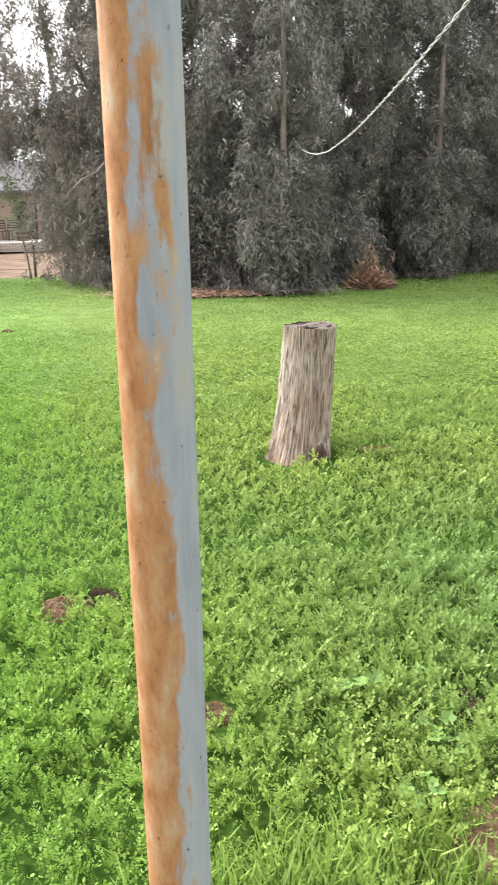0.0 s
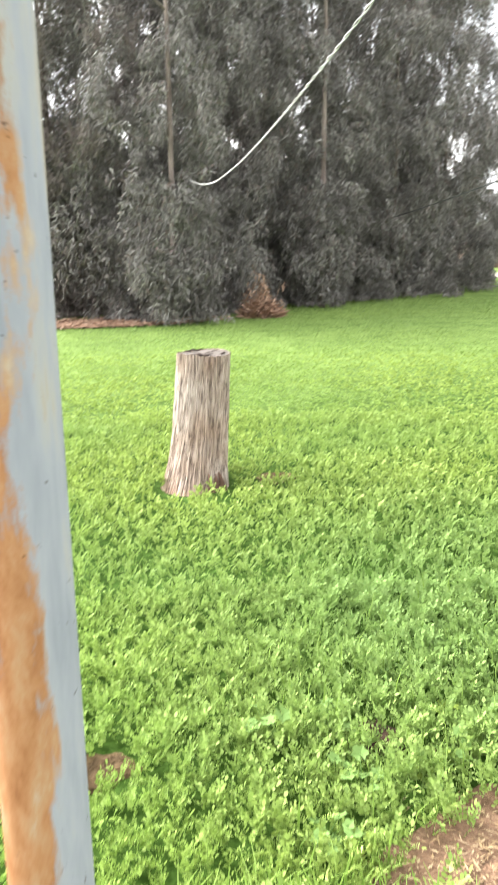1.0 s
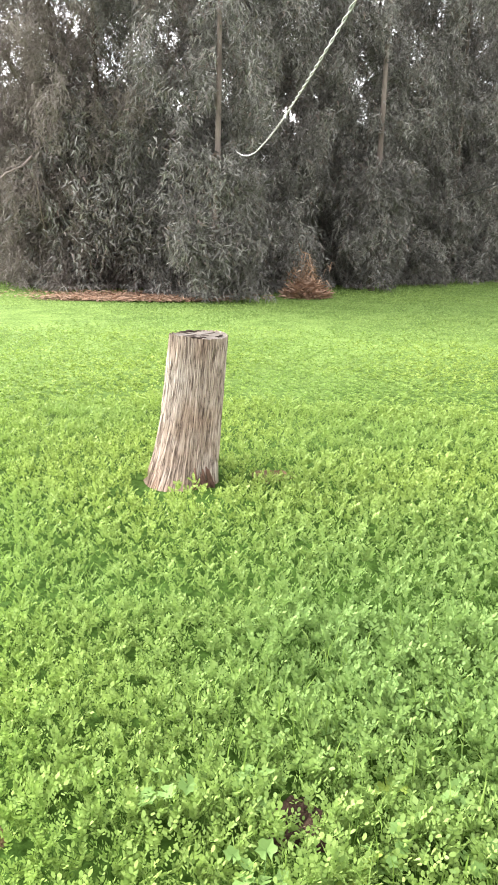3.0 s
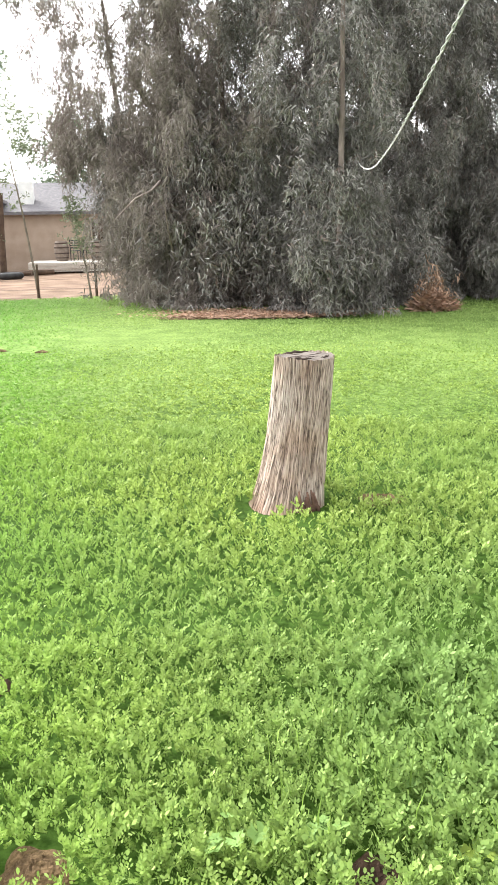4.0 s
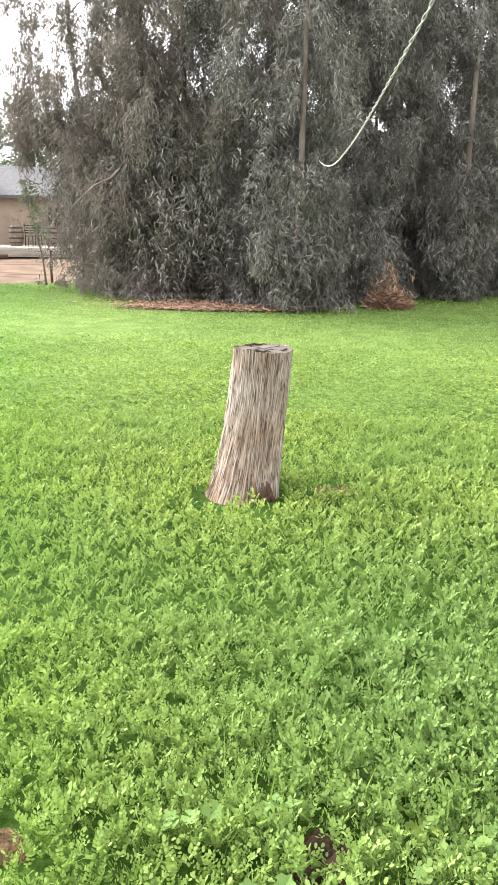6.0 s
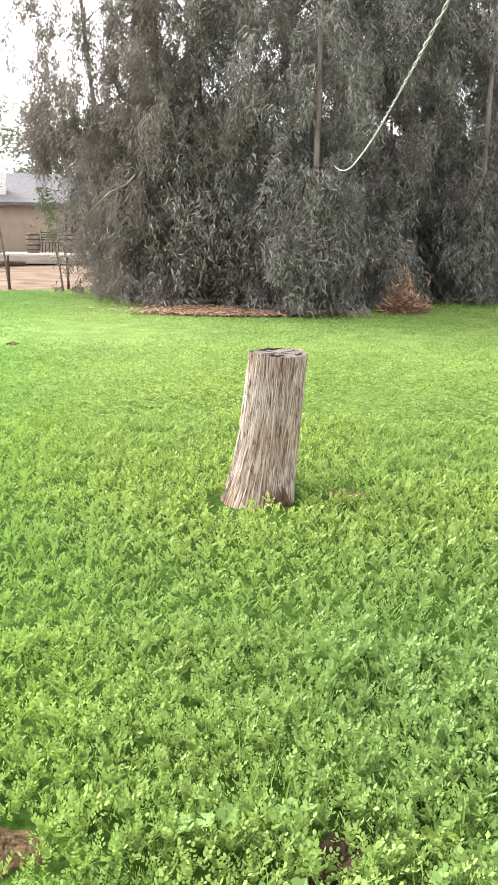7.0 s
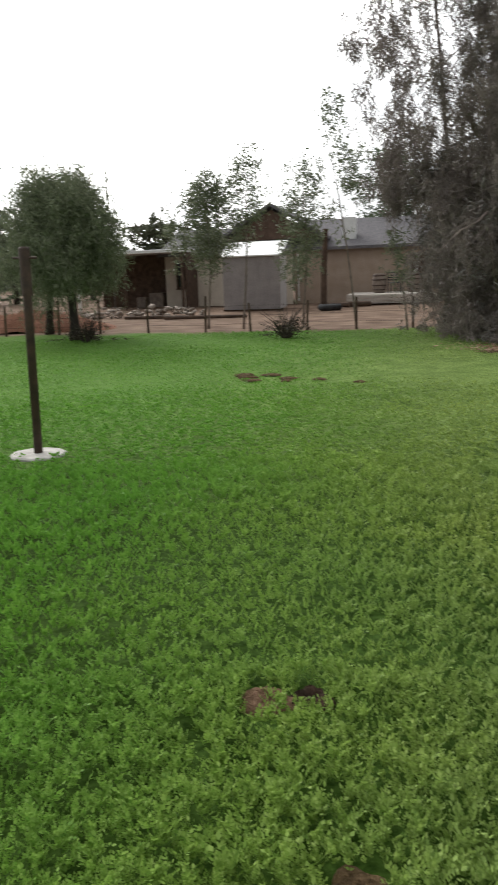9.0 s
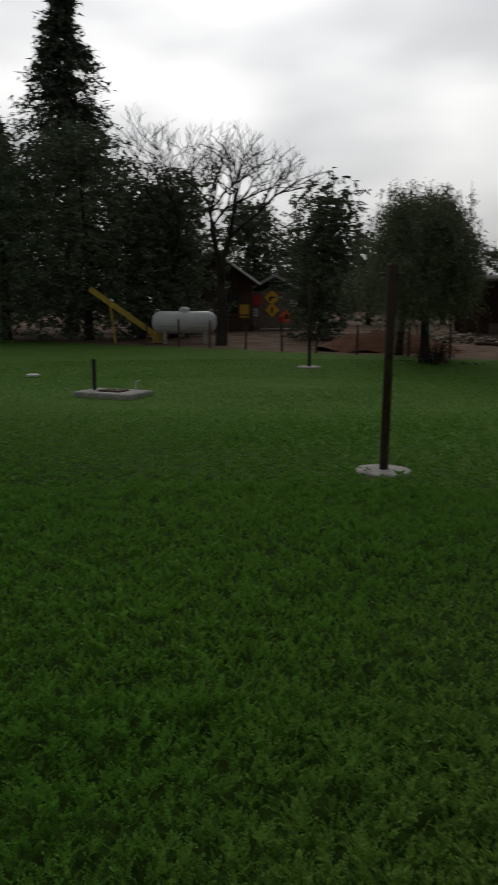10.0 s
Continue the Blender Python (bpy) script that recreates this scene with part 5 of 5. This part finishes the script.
def metal_shed():
    ob = thing("metal_shed", -6.85, 33.0, GROUND, "small mauve-grey metal shed with a white sloping roof", "shed", rz=3)
    w, d, h = 2.35, 2.2, 2.18
    part("front_panel", box(bmesh.new(), (0, 0, h / 2 + 0.03), (w, 0.04, h - 0.06)), M_shed, ob, "mauve-grey metal front")
    # sides catch more light than the front; that is put into their colour
    part("side_panel", box(bmesh.new(), (-w / 2 + 0.02, d / 2 + 0.03, h / 2 + 0.03), (0.04, d, h - 0.06)), M_shed_light, ob, "metal side, coloured paler for the light on it")
    part("side_panel", box(bmesh.new(), (w / 2 - 0.02, d / 2 + 0.03, h / 2 + 0.03), (0.04, d, h - 0.06)), M_shed_light, ob)
    part("back_panel", box(bmesh.new(), (0, d + 0.06, h / 2 + 0.2), (w, 0.04, h + 0.3)), M_shed, ob)
    for k in range(12):
        x = -w / 2 + 0.1 + k * (w - 0.2) / 11
        boxed("rib", (x, -0.03, h / 2 + 0.03), (0.03, 0.02, h - 0.1), M_shed, ob)
    rot = Euler((math.atan2(0.55, d), 0, 0)).to_matrix()
    part("roof", box(bmesh.new(), (0, d / 2, h + 0.32), (w + 0.2, d + 0.35, 0.06), 0.01, rot), M_white, ob, "white sheet-metal roof")
    part("skid", box(bmesh.new(), (0, 0.1, 0.03), (w + 0.1, 0.15, 0.1)), M_dark_wood, ob)
    part("door", box(bmesh.new(), (-w / 2 - 0.02, 0.75, 1.02), (0.03, 0.8, 1.9), 0.008), M_brown_wall, ob, "dark brown door standing at the side")


metal_shed()


def deck():
    ob = thing("deck", -1.4, 35.2, GROUND, "low pale timber deck in front of the house", "deck")
    for k in range(12):
        boxed("board", (0, 0.12 + 0.26 * k, 0.42), (3.6, 0.25, 0.05), M_deck, ob, 0.006)
    for k in range(3):
        boxed("fascia_board", (0, -0.03, 0.12 + 0.115 * k), (3.6, 0.03, 0.105), M_deck, ob, 0.004)
    for k in range(3):
        boxed("step", (1.9, 0.4, 0.12 + 0.12 * k), (0.35, 1.0 - 0.2 * k, 0.1), M_deck, ob, 0.006)
    for x in (-1.7, 0.0, 1.7):
        for y in (0.2, 2.9):
            boxed("joist_post", (x, y, 0.18), (0.1, 0.1, 0.4), M_dark_wood, ob)


deck()


def barrel(x, y, z, label):
    ob = thing("barrel", x, y, z, label, "barrel", "barrels on the deck")
    part("body", lathe(bmesh.new(), [(0.23, 0), (0.29, 0.2), (0.31, 0.42), (0.29, 0.64), (0.23, 0.84)], 20), M_grey_wood, ob)
    for h, q in ((0.12, 0.272), (0.30, 0.306), (0.54, 0.306), (0.72, 0.272)):
        part("hoop", lathe(bmesh.new(), [(q, h), (q + 0.008, h + 0.01), (q + 0.008, h + 0.05), (q, h + 0.06)], 20), M_brown_pipe, ob)


barrel(-1.9, 36.8, GROUND + 0.445, "weathered wooden barrel with iron hoops on the deck")
barrel(-0.4, 36.9, GROUND + 0.445, "weathered wooden barrel standing by chairs")


def garden_chair(x, y, z, rz, label):
    ob = thing("garden_chair", x, y, z, label, "chair", "chairs on the deck", rz)
    for sx in (-0.22, 0.22):
        part("leg", tube(bmesh.new(), [(sx, -0.2, 0), (sx, -0.22, 0.42)], 0.018, 6), M_black, ob)
        part("leg", tube(bmesh.new(), [(sx, 0.22, 0), (sx, 0.2, 0.42), (sx, 0.3, 0.9)], 0.018, 6), M_black, ob)
    boxed("seat", (0, 0, 0.43), (0.46, 0.44, 0.03), M_black, ob, 0.008)
    for k in range(4):
        boxed("back_slat", (0, 0.235 + 0.02 * k, 0.55 + 0.1 * k), (0.44, 0.02, 0.05), M_black, ob)


garden_chair(-1.25, 36.6, GROUND + 0.445, 20, "dark metal garden chair on the deck")
garden_chair(-0.95, 37.4, GROUND + 0.445, -30, "dark metal garden chair beside a barrel")


def yard_post():
    ob = thing("yard_post", -3.85, 32.4, GROUND, "dark timber post with an old tyre at its foot", "post")
    part("timber", tube(bmesh.new(), [(0, 0, -0.1), (0.03, 0, 1.4), (0.12, 0, 3.1)], [0.13, 0.12, 0.10], 10), M_dark_wood, ob)
    ob2 = thing("tyre", -3.55, 31.9, GROUND, "old black tyre lying in the dirt", "tyre")
    bm = bmesh.new()
    ring = [(0.36 * math.cos(a * 0.2618), 0.36 * math.sin(a * 0.2618), 0.12) for a in range(25)]
    tube(bm, ring, 0.12, 10, False)
    part("tread", bm, M_rubber, ob2, smooth=True)


yard_post()


def log(x, y, length, rz, rad):
    ob = thing("log", x, y, GROUND, "dark old log lying in the yard dirt", "log", "logs in the yard", rz)
    part("wood", tube(bmesh.new(), [(-length / 2, 0, rad), (0, 0.02, rad * 1.05), (length / 2, 0, rad)], [rad, rad * 1.05, rad * 0.9], 10), M_dark_wood, ob)


log(-2.6, 34.2, 1.0, 5, 0.11)
log(-3.6, 33.9, 1.3, -8, 0.10)
log(-7.6, 28.3, 3.0, 3, 0.06)
log(-9.6, 28.9, 2.6, -4, 0.06)


def rubble():
    """Broken stone and firewood thrown along the yard."""
    r = random.Random(12)
    vs, fs = [], []
    cube = np.array([(x, y, z) for x in (-1, 1) for y in (-1, 1) for z in (-1, 1)], float) * 0.5
    quads = np.array([(0, 1, 3, 2), (4, 6, 7, 5), (0, 4, 5, 1), (2, 3, 7, 6), (0, 2, 6, 4), (1, 5, 7, 3)])
    for k in range(290):
        s = np.array([r.uniform(0.06, 0.30), r.uniform(0.05, 0.17), r.uniform(0.04, 0.12)])
        m = np.array(Euler((r.uniform(-0.4, 0.4), r.uniform(-0.4, 0.4), r.uniform(0, 6.3))).to_matrix())
        x = r.uniform(-19.5, -8.2)
        y = 30.2 + r.gauss(0, 0.5) + 0.06 * (x + 10)
        z = GROUND + 0.05 + max(0.0, r.gauss(0.12, 0.10)) * (1 if x > -12.5 else 0.5)
        vs.append((cube * (1 + np.array([[r.uniform(-0.25, 0.25)] * 3 for _ in range(8)]))) * s @ m.T + (x, y, z))
        fs.append(quads + 8 * k)
    ob = new("rubble", np_mesh("rubble", np.concatenate(vs), np.concatenate(fs), M_rubble))
    tagged(ob, "scattered pale rubble stones and firewood in the yard", "rubble", kind="stuff")


rubble()


def gas_tank():
    x, y = at(40.1, 31.5)
    ob = thing("gas_tank", x, y, GROUND, "white horizontal propane tank on saddle legs", "tank", rz=41)
    bm = bmesh.new()
    prof = [(0.02, -1.22), (0.22, -1.19), (0.36, -1.08), (0.42, -0.92), (0.42, 0.92), (0.36, 1.08), (0.22, 1.19), (0.02, 1.22)]
    lathe(bm, prof, 28)
    bmesh.ops.transform(bm, matrix=Matrix.Translation((0, 0, 0.80)) @ Matrix.Rotation(radians(90), 4, "Y"), verts=bm.verts)
    part("shell", bm, M_tank, ob, smooth=True)
    part("dome", lathe(bmesh.new(), [(0.20, 1.18), (0.20, 1.30), (0.12, 1.37), (0.02, 1.385)], 18), M_tank, ob)
    for q in (-0.75, 0.75):
        boxed("saddle", (q, 0, 0.22), (0.14, 0.6, 0.46), M_concrete, ob, 0.01)
    for q in (-1.0, 1.0):
        part("lifting_eye", tube(bmesh.new(), [(q - 0.07, 0, 1.19), (q - 0.05, 0, 1.28), (q + 0.05, 0, 1.28), (q + 0.07, 0, 1.19)], 0.015, 6), M_tank, ob)


gas_tank()


def conveyor():
    x, y = at(44.2, 32.0)
    ob = thing("conveyor", x, y, GROUND, "long yellow grain conveyor slanting up from the ground", "conveyor", rz=44)
    a, b = Vector((1.25, 0, 0.25)), Vector((-1.25, 0, 2.05))
    d = (b - a).normalized()
    rot = d.to_track_quat("X", "Z").to_matrix()
    for s in (-0.16, 0.16):
        part("rail", box(bmesh.new(), (a + b) / 2 + Vector((0, s, 0)), ((b - a).length, 0.05, 0.20), 0.008, rot), M_yellow, ob)
    part("trough", box(bmesh.new(), (a + b) / 2 + Vector((0, 0, -0.05)), ((b - a).length, 0.27, 0.04), 0, rot), M_yellow, ob)
    for k in range(9):
        p = a.lerp(b, (k + 0.5) / 9)
        part("slat", box(bmesh.new(), p + Vector((0, 0, 0.04)), (0.05, 0.27, 0.06), 0, rot), M_dark_wood, ob)
    part("leg", tube(bmesh.new(), [(-0.5, -0.2, 1.4), (-0.35, -0.45, 0)], 0.03, 6), M_yellow, ob)
    part("leg", tube(bmesh.new(), [(-0.5, 0.2, 1.4), (-0.35, 0.45, 0)], 0.03, 6), M_yellow, ob)
    part("hopper", box(bmesh.new(), (1.3, 0, 0.22), (0.5, 0.5, 0.4), 0.03), M_yellow, ob)


conveyor()


def brown_house():
    x, y = at(38.2, 45)
    ob = thing("house", x, y, GROUND, "brown sided cottage with a porch and grey roof", "house", rz=38)
    wall_x(ob, M_brown_wall, -2.2, 2.2, 0, 0, 2.5, 0.15, [(-1.4, -0.5, 0.9, 1.9), (0.5, 1.4, 0.9, 1.9)])
    for q in (-2.12, 2.12):
        part("wall", box(bmesh.new(), (q, 2.2, 1.25), (0.15, 4.05, 2.5)), M_brown_wall, ob)
    part("wall", box(bmesh.new(), (0, 4.3, 1.25), (4.4, 0.15, 2.5)), M_brown_wall, ob)
    window(ob, -0.95, 0.03, 1.4, 0.9, 1.0, M_dark_wood)
    window(ob, 0.95, 0.03, 1.4, 0.9, 1.0, M_dark_wood)
    gable_roof("roof", -2.2, 2.2, -1.4, 4.4, 2.5, 4.1, M_shingle, ob, "y")
    bm = bmesh.new()
    v = [bm.verts.new(p) for p in ((-2.2, 0.0, 2.5), (2.2, 0.0, 2.5), (0, 0.0, 4.05), (-2.2, 0.15, 2.5), (2.2, 0.15, 2.5), (0, 0.15, 4.05))]
    for q in ((0, 1, 2), (5, 4, 3), (0, 3, 4, 1), (1, 4, 5, 2), (2, 5, 3, 0)):
        bm.faces.new([v[k] for k in q])
    part("gable", bm, M_brown_wall, ob, "brown gable end")
    for q in (-1, 1):
        part("bargeboard", tube(bmesh.new(), [(q * 2.5, -1.74, 2.42), (0, -1.74, 4.18)], 0.07, 4), M_white, ob, "white bargeboard")
    for q in (-2.1, -0.7, 0.7, 2.1):
        boxed("porch_post", (q, -1.4, 1.2), (0.1, 0.1, 2.4), M_brown_wall, ob)
    part("porch_rail", box(bmesh.new(), (0, -1.4, 0.85), (4.2, 0.06, 0.08)), M_brown_wall, ob)
    part("porch_floor", box(bmesh.new(), (0, -0.75, 0.2), (4.4, 1.4, 0.3)), M_dark_wood, ob)


brown_house()


def sign_shed():
    x, y = at(33.9, 46)
    ob = thing("garden_shed", x, y, GROUND, "small grey shed whose front wall is hung with road signs", "shed", rz=34)
    part("wall", box(bmesh.new(), (0, 1.2, 1.05), (3.0, 2.4, 2.1)), M_grey_wood, ob)
    gable_roof("roof", -1.5, 1.5, 0, 2.4, 2.1, 2.9, M_shed_light, ob, "y", 0.2)
    part("apron", box(bmesh.new(), (0.2, -0.8, 0.06), (2.0, 1.2, 0.08)), M_concrete, ob)

    def sign(px, pz, r0, sides, turn, mat, label, marks=()):
        s = thing("road_sign", 0, 0, 0, label, "sign", "signs on the shed")
        s.matrix_world = ob.matrix_world @ pose(px, -0.04, pz, 90, 0, 0)
        bm = bmesh.new()
        f = bm.faces.new([bm.verts.new((r0 * math.cos(turn + 6.2832 * k / sides), r0 * math.sin(turn + 6.2832 * k / sides), 0)) for k in range(sides)])
        e = bmesh.ops.extrude_face_region(bm, geom=[f])
        bmesh.ops.translate(bm, vec=(0, 0, 0.015), verts=[q for q in e["geom"] if isinstance(q, bmesh.types.BMVert)])
        bmesh.ops.recalc_face_normals(bm, faces=bm.faces)
        part("plate", bm, mat, s)
        for c, size in marks:
            boxed("marking", (*c, 0.022), (*size, 0.008), M_black, s)

    sign(-0.15, 1.75, 0.42, 4, 0, M_sign_yellow, "yellow diamond road sign with a dark marking", [((0, 0.02), (0.34, 0.10)), ((-0.1, -0.1), (0.12, 0.14))])
    sign(-0.15, 1.08, 0.40, 4, 0, M_sign_yellow, "yellow diamond road sign below another", [((0, 0), (0.10, 0.30))])
    sign(0.65, 0.72, 0.42, 4, 0, M_orange, "orange diamond road sign", [((0, 0), (0.16, 0.26))])
    sign(-1.0, 1.62, 0.33, 8, 0.39, M_red, "red octagonal stop sign")
    sign(-1.15, 0.95, 0.30, 4, 0.785, M_white, "white square sign with dark bars", [((0, 0.08), (0.3, 0.05)), ((0, -0.05), (0.3, 0.05))])
    sign(1.05, 1.45, 0.28, 4, 0.785, M_white, "white square sign with dark bars", [((0, 0.07), (0.28, 0.05)), ((0, -0.06), (0.28, 0.05))])
    sign(0.35, 0.55, 0.2, 4, 0.785, M_red, "small red square sign")


sign_shed()
ob = thing("road_sign", *at(36.0, 44), GROUND, "yellow square sign on a short post", "sign", rz=36)
part("post", tube(bmesh.new(), [(0, 0, -0.1), (0, 0, 1.3)], 0.03, 6), M_grey_wood, ob)
boxed("plate", (0, -0.04, 1.05), (0.5, 0.02, 0.7), M_sign_yellow, ob)


# ---------------------------------------------------------------- trees to the west and in the distance
def conifer(x, y, h, radius, seed, label):
    r = np.random.default_rng(seed)
    ob = thing("conifer", x, y, GROUND, label, "tree")
    bm = bmesh.new()
    tube(bm, [(0, 0, -0.1), (0, 0, h * 0.5), (0.05, 0, h * 0.98)], [0.32, 0.2, 0.03], 10)
    part("trunk", bm, M_dark_bark, ob)
    n = 460
    f = np.clip((np.floor(r.uniform(0.02, 1, n) ** 0.8 * 26) + r.normal(0.5, 0.16, n)) / 26, 0.01, 1)
    z = 0.8 + (h - 0.9) * f
    a = r.uniform(0, 6.28, n)
    reach = radius * (1.03 - f) ** 0.8 * r.uniform(0.5, 1.15, n)
    pos, way = [], []
    for s in np.linspace(0.15, 1, 16):
        b = np.stack([reach * s * np.cos(a), reach * s * np.sin(a), z - 0.30 * reach * s + 0.12 * reach * s * s], 1)
        for _ in range(4):
            pos.append(b + r.normal(0, 0.13, b.shape))
            way.append(np.stack([np.cos(a), np.sin(a), -0.45 + 0 * a], 1) + r.normal(0, 0.55, b.shape))
    pos, way = np.concatenate(pos), np.concatenate(way)
    pos[:, 2] = np.maximum(pos[:, 2], 0.4)
    v, fc = leaf_tris(pos, way, r.normal(0, 0.6, pos.shape) + (0, 0, 1), r.uniform(0.20, 0.40, len(pos)), r.uniform(0.09, 0.17, len(pos)))
    np_part("crown", v, fc, M_conifer, ob)


conifer(*at(47.6, 44), 16.6, 5.4, 201, "tall dark conifer standing over the yard")
conifer(*at(52.5, 50), 12.5, 3.6, 202, "dark conifer behind the yard trees")
for k, (az, d, h, rad, nb, lab) in enumerate([
        (52.0, 36, 7.6, 3.4, 90, "broad dark evergreen at the yard's edge"), (46.6, 35, 7.8, 3.0, 95, "broad dark evergreen beside the tank"), (43.0, 37, 6.4, 2.4, 80, "dark evergreen behind the tank"),
        (35.3, 49, 7.0, 2.7, 110, "dark evergreen behind the cottage"), (40.8, 37.5, 6.8, 2.0, 90, "dark evergreen beside the cottage"), (30.6, 35, 5.9, 1.25, 70, "narrow dark tree behind the bank"), (1.6, 46, 7.6, 2.3, 60, "dark green tree behind the house"),
        (40.5, 52, 6.5, 2.6, 60, "dark evergreen behind the cottage")]):
    leafy_tree("evergreen_tree", *at(az, d), h, rad, int(nb * 1.2), 156, (0.22, 0.09), M_evergreen, lab, "tree", 0.6, 0.2, M_dark_bark, seed=210 + k, spread=(0.5, 0.5), twig=0.6, shell=0.1, droop=0.45, n_limbs=6)
for k, (az, d, h, rad) in enumerate([(32, 54, 5.2, 2.4), (27.5, 56, 5.8, 3.0), (22.5, 58, 5.0, 2.8), (18.0, 55, 4.8, 2.4), (14.5, 57, 5.0, 2.6), (7.0, 58, 4.6, 2.4), (-43.8, 44, 4.6, 2.6), (-47.5, 46, 5.2, 3.0), (-41.5, 52, 4.4, 2.5)]):
    leafy_tree("shade_tree", *at(az, d), h, rad, 55, 84, (0.36, 0.15), M_farleaf, "rounded grey-green tree beyond the houses", "tree", 0.7, 0.18, M_dark_bark, seed=240 + k, spread=(0.55, 0.45), twig=0.5,
               shell=0.1, droop=0.4, n_limbs=6, group="trees beyond the houses")
leafy_tree("young_tree", *at(-43.2, 31), 6.8, 1.2, 60, 60, (0.17, 0.05), M_euc, "sparse young eucalyptus at the end of the belt", "tree", 1.6, 0.06, M_pale_bark, seed=260, spread=(0.25, 0.35), shell=0.1)


def bare_tree(x, y, h, seed, label, rad=0.2, depth=6):
    r = random.Random(seed)
    ob = thing("bare_tree", x, y, GROUND, label, "tree", "leafless trees")
    trunk, boughs = bmesh.new(), []

    def grow(p, d, length, w, level, bm):
        if level == 2:
            bm = bmesh.new()
            boughs.append(bm)
        q1 = p + d * length * 0.5 + Vector((r.uniform(-1, 1), r.uniform(-1, 1), r.uniform(-0.3, 0.6))) * length * 0.10
        q2 = p + d * length + Vector((r.uniform(-1, 1), r.uniform(-1, 1), r.uniform(-0.2, 0.8))) * length * 0.10
        tube(bm, [p, q1, q2], [w, w * 0.85, w * 0.66], 7 if level < 2 else 4, False)
        if level >= depth:
            return
        for _ in range(2 if level < 1 else r.choice((2, 3, 3))):
            nd = (d * 0.75 + Vector((r.uniform(-1, 1), r.uniform(-1, 1), r.uniform(-0.25, 0.65))) * 0.75).normalized()
            grow(q2, nd, length * r.uniform(0.62, 0.85), max(w * 0.60, 0.007), level + 1, bm)

    grow(Vector((0, 0, -0.1)), Vector((0.05, 0, 1)), h * 0.24, rad, 0, trunk)
    part("trunk", trunk, M_dark_bark, ob, smooth=True)
    for bm in boughs:
        part("branch", bm, M_dark_bark, ob)


bare_tree(-18.4, 23.6, 9.2, 59, "leafless dark tree beside the propane tank", 0.24, 7)
bare_tree(*at(40.8, 37), 11.5, 9, "leafless tree with a haze of fine twigs", 0.2)
bare_tree(*at(43.5, 41), 11.5, 14, "leafless tree behind the evergreens", 0.2)


def aerial():
    x, y = at(21.0, 42)
    ob = thing("aerial", x, y, GROUND, "thin grey aerial mast above the trees", "aerial")
    part("mast", tube(bmesh.new(), [(0, 0, 0), (0, 0, 6.6)], 0.03, 6), M_wire, ob)
    part("whip", tube(bmesh.new(), [(0, 0, 6.3), (0, 0, 7.2)], 0.012, 5), M_wire, ob)


aerial()


def east_side():
    bm = bmesh.new()
    v = [bm.verts.new(p) for p in ((14.0, 33.5, 0), (38.0, 9.5, 0), (40.5, 12.0, 0), (16.5, 36.0, 0))]
    bm.faces.new(v)
    e = bmesh.ops.extrude_face_region(bm, geom=list(bm.faces))
    bmesh.ops.translate(bm, vec=(0, 0, 0.03), verts=[q for q in e["geom"] if isinstance(q, bmesh.types.BMVert)])
    bmesh.ops.recalc_face_normals(bm, faces=bm.faces)
    ob = part("road", bm, M_asphalt)
    ob.location.z = GROUND
    tagged(ob, "pale dusty road beyond the trees", "road", kind="structure")
    ob = thing("garden_wall", *at(-45.5, 44), GROUND, "low red-brown wall beside the road", "wall", rz=-45)
    for k in range(5):
        boxed("panel", (-4.4 + 2.2 * k, 0, 0.45), (2.16, 0.2, 0.9), M_brown_wall, ob, 0.01)
    for k in range(6):
        boxed("pier", (-5.5 + 2.2 * k, 0, 0.55), (0.28, 0.28, 1.1), M_red_soil, ob, 0.01)


east_side()


def far_woods():
    """The low line of woods all round, too far to tell tree from tree."""
    r = np.random.default_rng(33)
    pos = []
    for k in range(190):
        az = r.uniform(0, 360)
        d = r.uniform(95, 150)
        cx, cy = at(az, d)
        h, w = r.uniform(3.0, 6.5), r.uniform(3.5, 7)
        q = r.normal(0, 1, (150, 3)) * (w * 0.45, w * 0.45, h * 0.25)
        q[:, 2] = np.abs(q[:, 2] + h * 0.45)
        pos.append(q + (cx, cy, 0))
    pos = np.concatenate(pos)
    v, f = leaf_tris(pos, r.normal(0, 1, pos.shape), r.normal(0, 1, pos.shape), r.uniform(0.9, 1.8, len(pos)), r.uniform(0.7, 1.3, len(pos)))
    ob = new("far_woods", np_mesh("far_woods", v, f, M_farleaf))
    tagged(ob, "distant dull green line of woods", "woods", kind="stuff")


far_woods()
